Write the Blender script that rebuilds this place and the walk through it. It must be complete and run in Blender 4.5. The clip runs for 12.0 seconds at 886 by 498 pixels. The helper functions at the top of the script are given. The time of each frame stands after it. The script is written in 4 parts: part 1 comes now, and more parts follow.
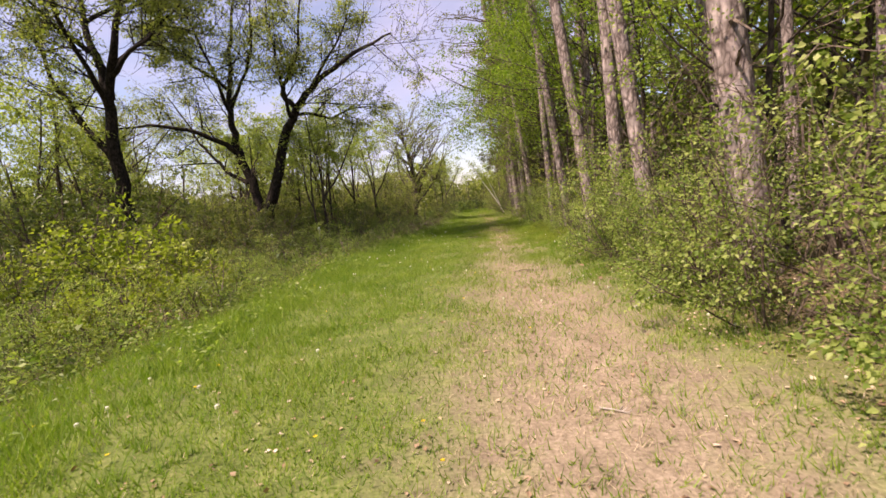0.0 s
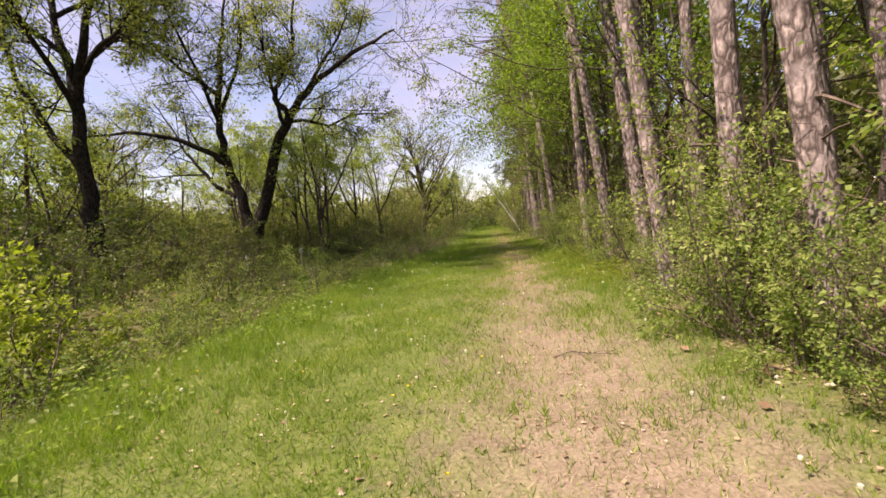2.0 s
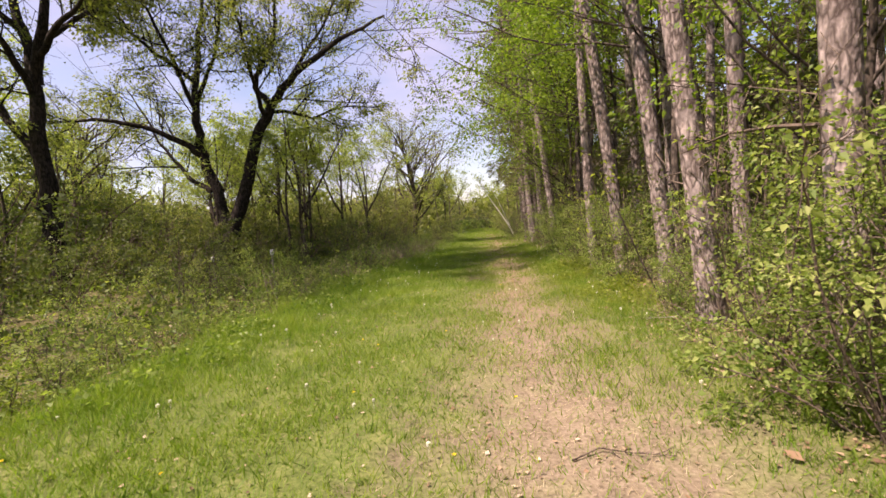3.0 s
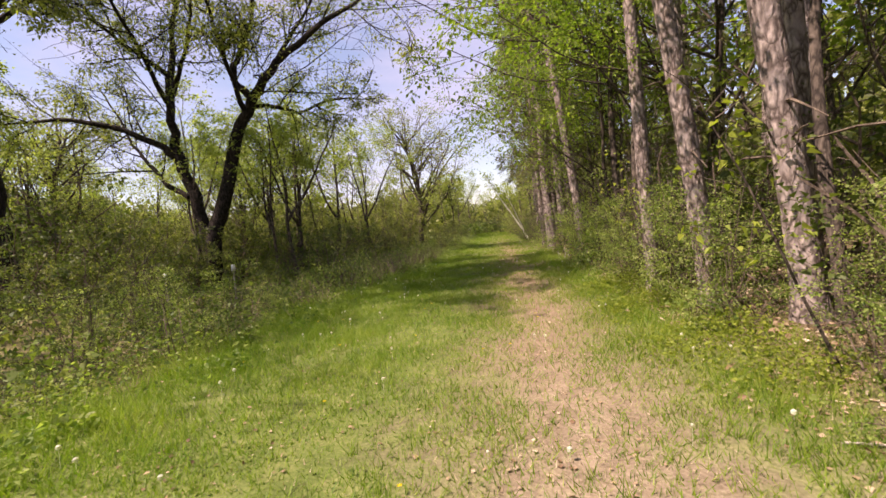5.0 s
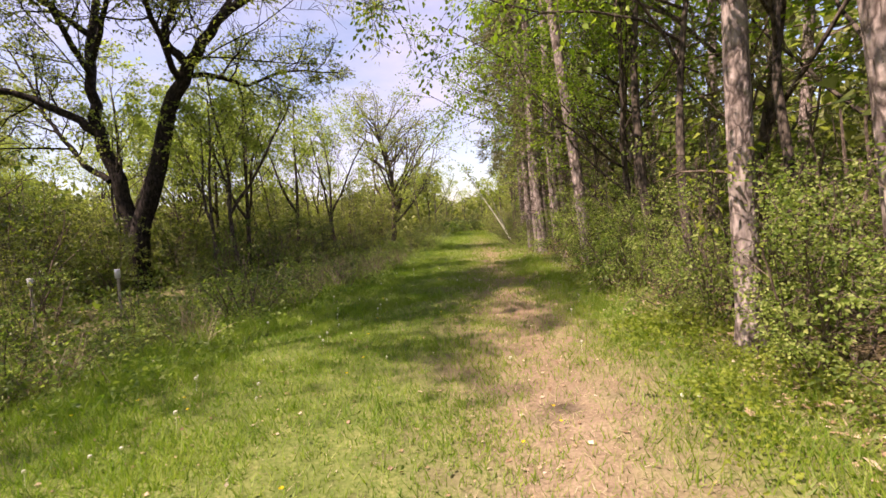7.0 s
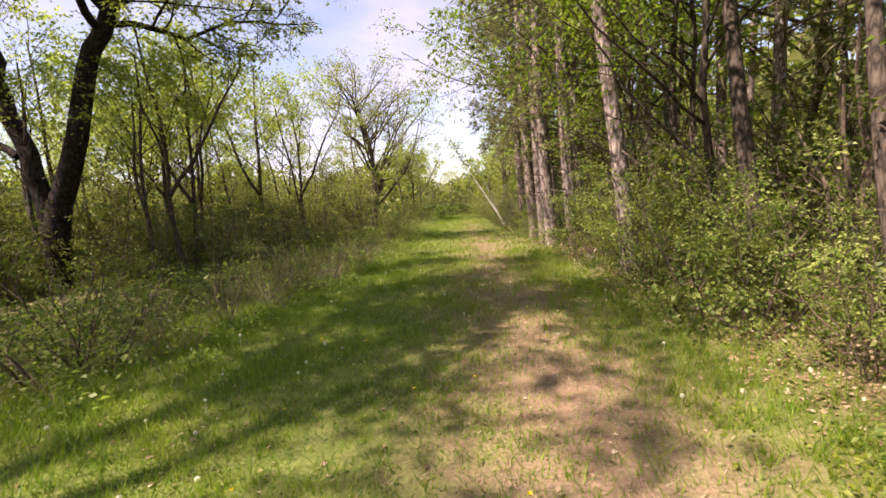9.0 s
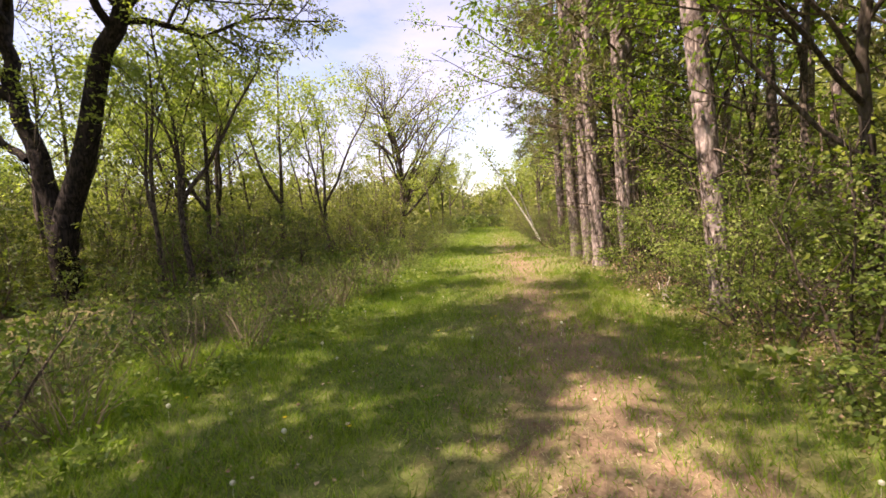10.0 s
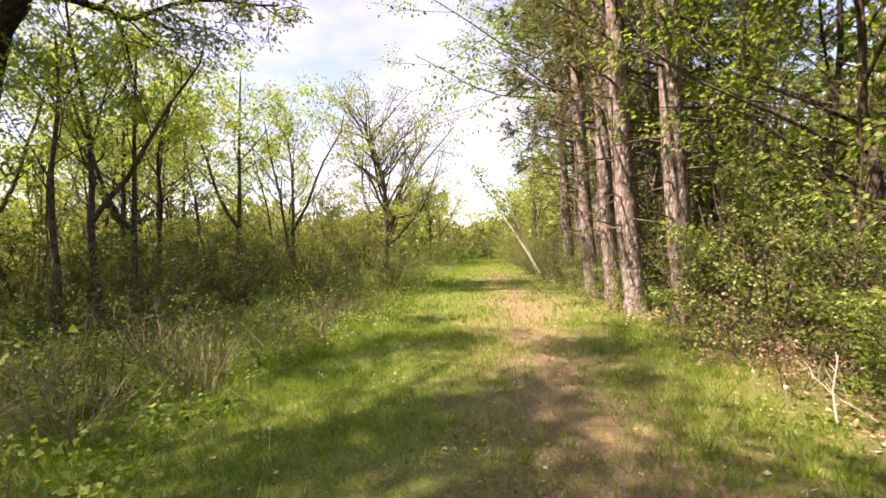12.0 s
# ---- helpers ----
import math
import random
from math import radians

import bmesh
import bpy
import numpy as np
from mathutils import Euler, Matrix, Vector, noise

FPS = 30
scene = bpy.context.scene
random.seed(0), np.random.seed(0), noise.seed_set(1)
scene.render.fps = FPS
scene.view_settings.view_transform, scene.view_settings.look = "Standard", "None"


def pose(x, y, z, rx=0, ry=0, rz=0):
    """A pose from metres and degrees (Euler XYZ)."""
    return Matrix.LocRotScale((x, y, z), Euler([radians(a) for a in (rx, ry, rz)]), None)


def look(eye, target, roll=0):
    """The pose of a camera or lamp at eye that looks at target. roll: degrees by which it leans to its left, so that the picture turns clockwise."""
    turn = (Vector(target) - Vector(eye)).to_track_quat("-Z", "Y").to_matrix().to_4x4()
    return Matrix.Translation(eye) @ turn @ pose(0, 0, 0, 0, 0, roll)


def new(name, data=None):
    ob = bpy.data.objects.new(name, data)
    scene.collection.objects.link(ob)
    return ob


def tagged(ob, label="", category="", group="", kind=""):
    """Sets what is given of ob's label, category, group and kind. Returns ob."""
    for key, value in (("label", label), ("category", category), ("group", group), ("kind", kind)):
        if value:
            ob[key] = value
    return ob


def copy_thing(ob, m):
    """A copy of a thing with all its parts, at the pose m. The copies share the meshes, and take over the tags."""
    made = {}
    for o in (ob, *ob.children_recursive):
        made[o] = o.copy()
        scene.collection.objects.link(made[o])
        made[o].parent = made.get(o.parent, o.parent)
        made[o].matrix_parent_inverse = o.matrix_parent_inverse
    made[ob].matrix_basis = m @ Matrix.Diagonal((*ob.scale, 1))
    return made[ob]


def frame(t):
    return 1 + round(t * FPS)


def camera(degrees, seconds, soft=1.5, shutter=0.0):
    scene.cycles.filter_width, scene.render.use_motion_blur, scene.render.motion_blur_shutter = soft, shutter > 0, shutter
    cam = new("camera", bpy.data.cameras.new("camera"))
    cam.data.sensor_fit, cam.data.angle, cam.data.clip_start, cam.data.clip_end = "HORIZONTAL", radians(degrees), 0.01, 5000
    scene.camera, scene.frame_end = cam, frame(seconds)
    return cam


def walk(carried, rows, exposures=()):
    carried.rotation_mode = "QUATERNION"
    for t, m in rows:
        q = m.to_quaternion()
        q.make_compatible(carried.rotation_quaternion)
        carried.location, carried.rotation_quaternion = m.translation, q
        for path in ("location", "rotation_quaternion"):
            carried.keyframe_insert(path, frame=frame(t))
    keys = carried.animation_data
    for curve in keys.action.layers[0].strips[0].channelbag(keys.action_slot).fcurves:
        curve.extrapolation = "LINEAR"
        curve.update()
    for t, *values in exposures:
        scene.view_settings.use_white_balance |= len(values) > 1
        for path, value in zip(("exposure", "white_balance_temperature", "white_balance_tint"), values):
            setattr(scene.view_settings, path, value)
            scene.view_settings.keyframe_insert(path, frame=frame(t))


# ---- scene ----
cam = camera(86.34, 12.0, soft=1.6, shutter=0.12)
# seconds, x, y, z, pitch, roll, yaw: along a straight trail that runs towards +y
ROWS = [
    (0.0, 0.000, -0.000, 1.347, -5.58, 5.54, 4.08),
    (0.5, -0.012, 0.944, 1.352, -4.91, 2.90, 6.00),
    (1.0, -0.019, 1.921, 1.359, -3.35, 5.73, 4.75),
    (1.5, 0.003, 2.889, 1.373, -2.73, 2.19, 7.64),
    (2.0, 0.049, 3.843, 1.405, -3.49, 5.07, 5.74),
    (2.5, 0.081, 4.773, 1.441, -5.09, 2.85, 5.59),
    (3.0, 0.115, 5.649, 1.445, -3.49, 3.74, 4.97),
    (5.0, 0.170, 9.081, 1.410, -2.84, 4.84, 6.37),
    (5.5, 0.152, 9.947, 1.393, 0.39, 4.57, 4.68),
    (6.0, 0.149, 10.821, 1.385, -1.68, 2.67, 5.44),
    (6.5, 0.147, 11.697, 1.397, -3.31, 3.62, 2.83),
    (7.0, 0.146, 12.566, 1.407, -3.41, 3.43, 3.77),
    (7.5, 0.122, 13.397, 1.413, -4.67, 3.41, 3.42),
    (9.5, -0.016, 16.937, 1.467, -5.65, 3.58, 2.05),
    (10.0, -0.041, 17.842, 1.461, -4.03, 2.74, 5.84),
    (10.5, -0.041, 18.741, 1.436, -3.04, 3.01, 2.10),
    (11.0, -0.019, 19.611, 1.390, -1.63, 1.58, 3.70),
    (11.5, -0.008, 20.459, 1.336, 0.96, 5.94, 1.75),
    (12.0, 0.000, 21.277, 1.280, -0.16, 1.96, 4.98),
]
EXPOSURES = [(0.0, 0.88, 7250, 32), (3.0, 0.94, 7270, 32), (5.0, 0.94, 7290, 32), (6.5, 1.08, 7300, 32), (9.5, 1.34, 7430, 31), (11.0, 1.58, 7600, 31), (12.0, 1.66, 7700, 30)]
walk(cam, [(t, pose(x, y, z, 90 + pitch, roll, yaw)) for t, x, y, z, pitch, roll, yaw in ROWS], EXPOSURES)

# ---- light: high spring sun from behind on the left ----
SUN_AZ, SUN_EL = radians(-120), radians(56)
SUN_DIR = Vector((math.sin(SUN_AZ) * math.cos(SUN_EL), math.cos(SUN_AZ) * math.cos(SUN_EL), math.sin(SUN_EL)))
world = bpy.data.worlds.new("sky")
scene.world = world
world.use_nodes = True
wn, wl = world.node_tree.nodes, world.node_tree.links
wn.clear()
w_out = wn.new("ShaderNodeOutputWorld")
w_bg = wn.new("ShaderNodeBackground")
w_bg.inputs["Strength"].default_value = 0.11
w_sky = wn.new("ShaderNodeTexSky")
w_sky.sky_type = "NISHITA"
w_sky.sun_disc = False
w_sky.sun_elevation, w_sky.sun_rotation = SUN_EL, SUN_AZ
w_sky.dust_density = 0.7
w_co = wn.new("ShaderNodeTexCoord")
w_map = wn.new("ShaderNodeMapping")
w_map.inputs["Scale"].default_value = (1.0, 1.0, 2.6)
w_noise = wn.new("ShaderNodeTexNoise")
w_noise.inputs["Scale"].default_value = 2.3
w_noise.inputs["Detail"].default_value = 6.0
w_noise.inputs["Roughness"].default_value = 0.55
w_ramp = wn.new("ShaderNodeValToRGB")
w_ramp.color_ramp.elements[0].position, w_ramp.color_ramp.elements[1].position = 0.42, 0.76
w_ramp.color_ramp.elements[0].color = (0.10, 0.10, 0.10, 1)
w_mix = wn.new("ShaderNodeMix")
w_mix.data_type = "RGBA"
w_mix.inputs["B"].default_value = (3.9, 4.0, 5.3, 1)
wl.new(w_co.outputs["Generated"], w_map.inputs["Vector"])
wl.new(w_map.outputs["Vector"], w_noise.inputs["Vector"])
wl.new(w_noise.outputs["Fac"], w_ramp.inputs["Fac"])
wl.new(w_ramp.outputs["Color"], w_mix.inputs["Factor"])
wl.new(w_sky.outputs["Color"], w_mix.inputs["A"])
wl.new(w_mix.outputs["Result"], w_bg.inputs["Color"])
wl.new(w_bg.outputs["Background"], w_out.inputs["Surface"])

sun = new("sun", bpy.data.lights.new("sun", "SUN"))
sun.data.energy, sun.data.angle, sun.data.color = 5.0, radians(0.53), (1.0, 0.93, 0.82)
sun.matrix_world = look(SUN_DIR * 100, (0, 0, 0))


# ---- materials ----
def material(name):
    m = bpy.data.materials.new(name)
    m.use_nodes = True
    m.node_tree.nodes.clear()
    return m, m.node_tree.nodes, m.node_tree.links


def ramp(nodes, stops):
    r = nodes.new("ShaderNodeValToRGB")
    e = r.color_ramp.elements
    while len(e) < len(stops):
        e.new(0.5)
    for k, (at, c) in enumerate(stops):
        e[k].position, e[k].color = at, (*c, 1)
    return r


def leaf_material(name, colours, through_light=0.4, rough=0.5):
    """Leaves: each island its own tint; light shines through them."""
    m, n, l = material(name)
    out = n.new("ShaderNodeOutputMaterial")
    geo, info = n.new("ShaderNodeNewGeometry"), n.new("ShaderNodeObjectInfo")
    add = n.new("ShaderNodeMath")
    add.operation = "MULTIPLY_ADD"
    add.inputs[1].default_value = 0.22
    l.new(info.outputs["Random"], add.inputs[0])
    scale = n.new("ShaderNodeMath")
    scale.operation = "MULTIPLY"
    scale.inputs[1].default_value = 0.78
    l.new(geo.outputs["Random Per Island"], scale.inputs[0])
    l.new(scale.outputs[0], add.inputs[2])
    patch = n.new("ShaderNodeTexNoise")
    patch.inputs["Scale"].default_value, patch.inputs["Detail"].default_value = 0.9, 3.0
    l.new(geo.outputs["Position"], patch.inputs["Vector"])
    shift = n.new("ShaderNodeMath")
    shift.operation = "MULTIPLY_ADD"
    shift.inputs[1].default_value, shift.inputs[2].default_value = 0.9, -0.45
    l.new(patch.outputs["Fac"], shift.inputs[0])
    both = n.new("ShaderNodeMath")
    l.new(add.outputs[0], both.inputs[0])
    l.new(shift.outputs[0], both.inputs[1])
    r = ramp(n, [(k / (len(colours) - 1), c) for k, c in enumerate(colours)])
    l.new(both.outputs[0], r.inputs["Fac"])
    b = n.new("ShaderNodeBsdfPrincipled")
    b.inputs["Roughness"].default_value = rough
    b.inputs["Specular IOR Level"].default_value = 0.35
    l.new(r.outputs["Color"], b.inputs["Base Color"])
    tr = n.new("ShaderNodeBsdfTranslucent")
    warm = n.new("ShaderNodeMix")
    warm.data_type, warm.blend_type = "RGBA", "MULTIPLY"
    warm.inputs["Factor"].default_value = 1.0
    warm.inputs["B"].default_value = (1.12, 1.3, 0.55, 1)
    l.new(r.outputs["Color"], warm.inputs["A"])
    l.new(warm.outputs["Result"], tr.inputs["Color"])
    mix = n.new("ShaderNodeMixShader")
    mix.inputs["Fac"].default_value = through_light
    l.new(b.outputs[0], mix.inputs[1])
    l.new(tr.outputs[0], mix.inputs[2])
    l.new(mix.outputs[0], out.inputs["Surface"])
    return m


def bark_material(name, dark, light, scale=9.0, stretch=0.22, depth=0.6, lichen=None):
    m, n, l = material(name)
    out, b = n.new("ShaderNodeOutputMaterial"), n.new("ShaderNodeBsdfPrincipled")
    co, mp = n.new("ShaderNodeTexCoord"), n.new("ShaderNodeMapping")
    mp.inputs["Scale"].default_value = (1, 1, stretch)
    l.new(co.outputs["Object"], mp.inputs["Vector"])
    v = n.new("ShaderNodeTexVoronoi")
    v.feature = "DISTANCE_TO_EDGE"
    v.inputs["Scale"].default_value = scale
    f = n.new("ShaderNodeTexNoise")
    f.inputs["Scale"].default_value, f.inputs["Detail"].default_value = scale * 2.5, 8.0
    wide = n.new("ShaderNodeTexNoise")
    wide.inputs["Scale"].default_value, wide.inputs["Detail"].default_value = 5.0, 5.0
    l.new(mp.outputs[0], f.inputs["Vector"])
    bend = n.new("ShaderNodeTexNoise")
    bend.inputs["Scale"].default_value, bend.inputs["Detail"].default_value = scale * 0.9, 3.0
    l.new(mp.outputs[0], bend.inputs["Vector"])
    moved = n.new("ShaderNodeVectorMath")
    moved.operation = "MULTIPLY_ADD"
    moved.inputs[1].default_value = (1.6 / scale, 1.6 / scale, 1.6 / scale)
    l.new(bend.outputs["Color"], moved.inputs[0])
    l.new(mp.outputs[0], moved.inputs[2])
    l.new(moved.outputs[0], v.inputs["Vector"])
    l.new(co.outputs["Object"], wide.inputs["Vector"])
    plates = ramp(n, [(0.0, (0.12, 0.12, 0.12)), (0.3, (1, 1, 1))])
    l.new(v.outputs["Distance"], plates.inputs["Fac"])
    mul = n.new("ShaderNodeMath")
    mul.operation = "MULTIPLY"
    l.new(plates.outputs["Color"], mul.inputs[0])
    l.new(f.outputs["Fac"], mul.inputs[1])
    r = ramp(n, [(0.05, dark), (0.64, light)])
    l.new(mul.outputs[0], r.inputs["Fac"])
    tint = n.new("ShaderNodeMix")
    tint.data_type = "RGBA"
    tint.inputs["B"].default_value = (*(lichen or light), 1)
    patch = ramp(n, [(0.48, (0, 0, 0)), (0.68, (0.75, 0.75, 0.75))])
    l.new(wide.outputs["Fac"], patch.inputs["Fac"])
    l.new(patch.outputs["Color"], tint.inputs["Factor"])
    l.new(r.outputs["Color"], tint.inputs["A"])
    l.new(tint.outputs["Result"], b.inputs["Base Color"])
    b.inputs["Roughness"].default_value = 0.9
    b.inputs["Specular IOR Level"].default_value = 0.15
    bump = n.new("ShaderNodeBump")
    bump.inputs["Strength"].default_value, bump.inputs["Distance"].default_value = depth, 0.03
    l.new(mul.outputs[0], bump.inputs["Height"])
    l.new(bump.outputs[0], b.inputs["Normal"])
    l.new(b.outputs[0], out.inputs["Surface"])
    return m


def birch_material():
    m, n, l = material("birch_bark")
    out, b = n.new("ShaderNodeOutputMaterial"), n.new("ShaderNodeBsdfPrincipled")
    co, mp = n.new("ShaderNodeTexCoord"), n.new("ShaderNodeMapping")
    mp.inputs["Scale"].default_value = (2, 2, 14)
    t = n.new("ShaderNodeTexNoise")
    t.inputs["Scale"].default_value = 1.5
    r = ramp(n, [(0.30, (0.06, 0.05, 0.045)), (0.37, (0.78, 0.75, 0.68))])
    l.new(co.outputs["Object"], mp.inputs["Vector"])
    l.new(mp.outputs[0], t.inputs["Vector"])
    l.new(t.outputs["Fac"], r.inputs["Fac"])
    l.new(r.outputs["Color"], b.inputs["Base Color"])
    b.inputs["Roughness"].default_value = 0.7
    l.new(b.outputs[0], out.inputs["Surface"])
    return m


def ground_material():
    """Soil: worn tan earth along the walked strip, green thatch beside it, brown litter under the bushes."""
    m, n, l = material("ground_soil")
    out, b = n.new("ShaderNodeOutputMaterial"), n.new("ShaderNodeBsdfPrincipled")
    geo, sep = n.new("ShaderNodeNewGeometry"), n.new("ShaderNodeSeparateXYZ")
    l.new(geo.outputs["Position"], sep.inputs[0])

    def tex(scale, detail=6.0, rough=0.6):
        t = n.new("ShaderNodeTexNoise")
        t.inputs["Scale"].default_value, t.inputs["Detail"].default_value, t.inputs["Roughness"].default_value = scale, detail, rough
        l.new(geo.outputs["Position"], t.inputs["Vector"])
        return t.outputs["Fac"]

    def calc(op, a, c, d=None):
        k = n.new("ShaderNodeMath")
        k.operation = op
        for i, v in enumerate((a, c, d)):
            if v is None:
                continue
            if isinstance(v, (int, float)):
                k.inputs[i].default_value = v
            else:
                l.new(v, k.inputs[i])
        return k.outputs[0]

    def mixed(f, a, c):
        k = n.new("ShaderNodeMix")
        k.data_type = "RGBA"
        l.new(f, k.inputs["Factor"])
        for key, v in (("A", a), ("B", c)):
            if isinstance(v, tuple):
                k.inputs[key].default_value = (*v, 1)
            else:
                l.new(v, k.inputs[key])
        return k.outputs["Result"]

    broad, mid, fine = tex(0.55), tex(3.5), tex(38.0)
    wob = calc("MULTIPLY_ADD", broad, 1.5, -0.75)
    x = calc("ADD", sep.outputs["X"], wob)
    off = calc("ABSOLUTE", calc("SUBTRACT", x, 0.7), 0.0)
    worn = ramp(n, [(0.2, (0.95, 0.95, 0.95)), (0.8, (0.1, 0.1, 0.1))])
    l.new(calc("ADD", calc("MULTIPLY_ADD", off, 0.5, calc("MULTIPLY", sep.outputs["Y"], 0.006)), calc("MULTIPLY_ADD", mid, 1.2, -0.6)), worn.inputs["Fac"])
    red = n.new("ShaderNodeClamp")
    l.new(calc("MULTIPLY_ADD", calc("ADD", sep.outputs["Y"], calc("MULTIPLY", broad, 6.0)), 0.12, -1.7), red.inputs[0])
    loam = ramp(n, [(0.3, (0.11, 0.072, 0.046)), (0.5, (0.235, 0.16, 0.105)), (0.7, (0.37, 0.27, 0.185))])
    l.new(calc("MULTIPLY_ADD", fine, 0.6, calc("MULTIPLY", mid, 0.4)), loam.inputs["Fac"])
    earth = ramp(n, [(0.3, (0.12, 0.09, 0.06)), (0.5, (0.25, 0.195, 0.135)), (0.7, (0.40, 0.325, 0.235))])
    l.new(calc("MULTIPLY_ADD", fine, 0.6, calc("MULTIPLY", mid, 0.4)), earth.inputs["Fac"])
    thatch = ramp(n, [(0.32, (0.045, 0.075, 0.013)), (0.5, (0.10, 0.145, 0.028)), (0.68, (0.225, 0.235, 0.08))])
    l.new(calc("MULTIPLY_ADD", fine, 0.5, calc("MULTIPLY", mid, 0.5)), thatch.inputs["Fac"])
    litter = ramp(n, [(0.3, (0.04, 0.035, 0.02)), (0.5, (0.13, 0.10, 0.055)), (0.7, (0.28, 0.21, 0.13))])
    l.new(calc("MULTIPLY_ADD", fine, 0.55, calc("MULTIPLY", mid, 0.45)), litter.inputs["Fac"])
    c1 = mixed(worn.outputs["Color"], thatch.outputs["Color"], mixed(red.outputs[0], earth.outputs["Color"], loam.outputs["Color"]))
    right = calc("MULTIPLY_ADD", calc("ADD", sep.outputs["X"], calc("MULTIPLY_ADD", mid, 1.6, -0.8)), 1.1, -2.1)
    left = calc("MULTIPLY_ADD", calc("ADD", sep.outputs["X"], calc("MULTIPLY_ADD", mid, 1.6, -0.8)), -0.45, -1.3)
    side = n.new("ShaderNodeClamp")
    l.new(calc("MAXIMUM", right, calc("MINIMUM", left, 0.7)), side.inputs[0])
    c2 = mixed(side.outputs[0], c1, litter.outputs["Color"])
    l.new(c2, b.inputs["Base Color"])
    b.inputs["Roughness"].default_value = 0.95
    b.inputs["Specular IOR Level"].default_value = 0.1
    bump = n.new("ShaderNodeBump")
    bump.inputs["Strength"].default_value, bump.inputs["Distance"].default_value = 0.7, 0.03
    l.new(calc("MULTIPLY_ADD", fine, 0.5, mid), bump.inputs["Height"])
    l.new(bump.outputs[0], b.inputs["Normal"])
    l.new(b.outputs[0], out.inputs["Surface"])
    return m


def plain_material(name, colour, rough=0.6):
    m, n, l = material(name)
    out, b, t = n.new("ShaderNodeOutputMaterial"), n.new("ShaderNodeBsdfPrincipled"), n.new("ShaderNodeTexNoise")
    t.inputs["Scale"].default_value = 25.0
    r = ramp(n, [(0.3, tuple(c * 0.7 for c in colour)), (0.7, colour)])
    l.new(t.outputs["Fac"], r.inputs["Fac"])
    l.new(r.outputs["Color"], b.inputs["Base Color"])
    b.inputs["Roughness"].default_value = rough
    l.new(b.outputs[0], out.inputs["Surface"])
    return m


SOIL = ground_material()
LEAF_BUSH = leaf_material("bush_leaf", [(0.06, 0.105, 0.024), (0.118, 0.175, 0.039), (0.20, 0.255, 0.06), (0.33, 0.355, 0.105)], 0.46)
# bush leaf made lighter, with the sun on the edge painted in
LEAF_SUNLIT = leaf_material("sunlit_leaf", [(0.09, 0.155, 0.03), (0.18, 0.26, 0.055), (0.30, 0.37, 0.095), (0.44, 0.48, 0.17)], 0.52)
LEAF_YELLOW = leaf_material("young_leaf", [(0.14, 0.195, 0.022), (0.235, 0.29, 0.036), (0.34, 0.375, 0.06)], 0.5)
LEAF_TREE = leaf_material("tree_leaf", [(0.18, 0.235, 0.055), (0.30, 0.355, 0.09), (0.44, 0.46, 0.15)], 0.62)
LEAF_MAPLE = leaf_material("maple_leaf", [(0.10, 0.175, 0.02), (0.19, 0.285, 0.034), (0.33, 0.41, 0.06)], 0.54)
LEAF_OAK = leaf_material("oak_leaf", [(0.13, 0.165, 0.035), (0.22, 0.25, 0.06), (0.33, 0.335, 0.10)], 0.55)
LEAF_THICKET = leaf_material("thicket_leaf", [(0.075, 0.095, 0.03), (0.145, 0.17, 0.045), (0.245, 0.265, 0.075), (0.33, 0.34, 0.11)], 0.5)
# leaf green darkened, the shade inside the woods put into the colour
LEAF_SHADED = leaf_material("shaded_leaf", [(0.055, 0.085, 0.022), (0.105, 0.14, 0.033), (0.175, 0.205, 0.05)], 0.45)
NEEDLES = leaf_material("pine_needle", [(0.08, 0.09, 0.04), (0.15, 0.15, 0.065), (0.27, 0.22, 0.12)], 0.25, 0.55)
GRASS = leaf_material("grass_blade", [(0.075, 0.155, 0.010), (0.13, 0.23, 0.018), (0.205, 0.30, 0.03), (0.31, 0.355, 0.075)], 0.45)
STRAW = leaf_material("dry_grass", [(0.26, 0.20, 0.12), (0.40, 0.325, 0.205), (0.54, 0.46, 0.32)], 0.25, 0.7)
DEAD = leaf_material("dead_leaf", [(0.12, 0.07, 0.042), (0.27, 0.17, 0.10), (0.44, 0.32, 0.21), (0.66, 0.56, 0.44)], 0.15, 0.75)
PETAL = leaf_material("yellow_petal", [(0.75, 0.55, 0.02), (0.85, 0.65, 0.03)], 0.3)
STALK = leaf_material("dead_stalk", [(0.11, 0.085, 0.05), (0.21, 0.165, 0.10), (0.34, 0.28, 0.18)], 0.2, 0.75)
SEED = leaf_material("seed_down", [(0.55, 0.53, 0.46), (0.72, 0.70, 0.64)], 0.4, 0.9)
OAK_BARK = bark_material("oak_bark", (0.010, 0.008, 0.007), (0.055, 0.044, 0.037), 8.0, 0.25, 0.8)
PINE_BARK = bark_material("pine_bark", (0.075, 0.056, 0.048), (0.48, 0.40, 0.36), 12.0, 0.4, 0.7, (0.33, 0.28, 0.26))
GREY_BARK = bark_material("grey_bark", (0.03, 0.024, 0.02), (0.15, 0.12, 0.095), 14.0, 0.3, 0.5)
TWIG = bark_material("twig_bark", (0.06, 0.045, 0.035), (0.20, 0.155, 0.115), 30.0, 0.4, 0.3)
BIRCH_BARK = birch_material()
WOOD = plain_material("weathered_wood", (0.42, 0.37, 0.31), 0.85)
WHITE = plain_material("white_plastic", (0.8, 0.8, 0.78), 0.5)


# ---- mesh helpers ----
def smooth01(v):
    v = np.clip(v, 0, 1)
    return v * v * (3 - 2 * v)


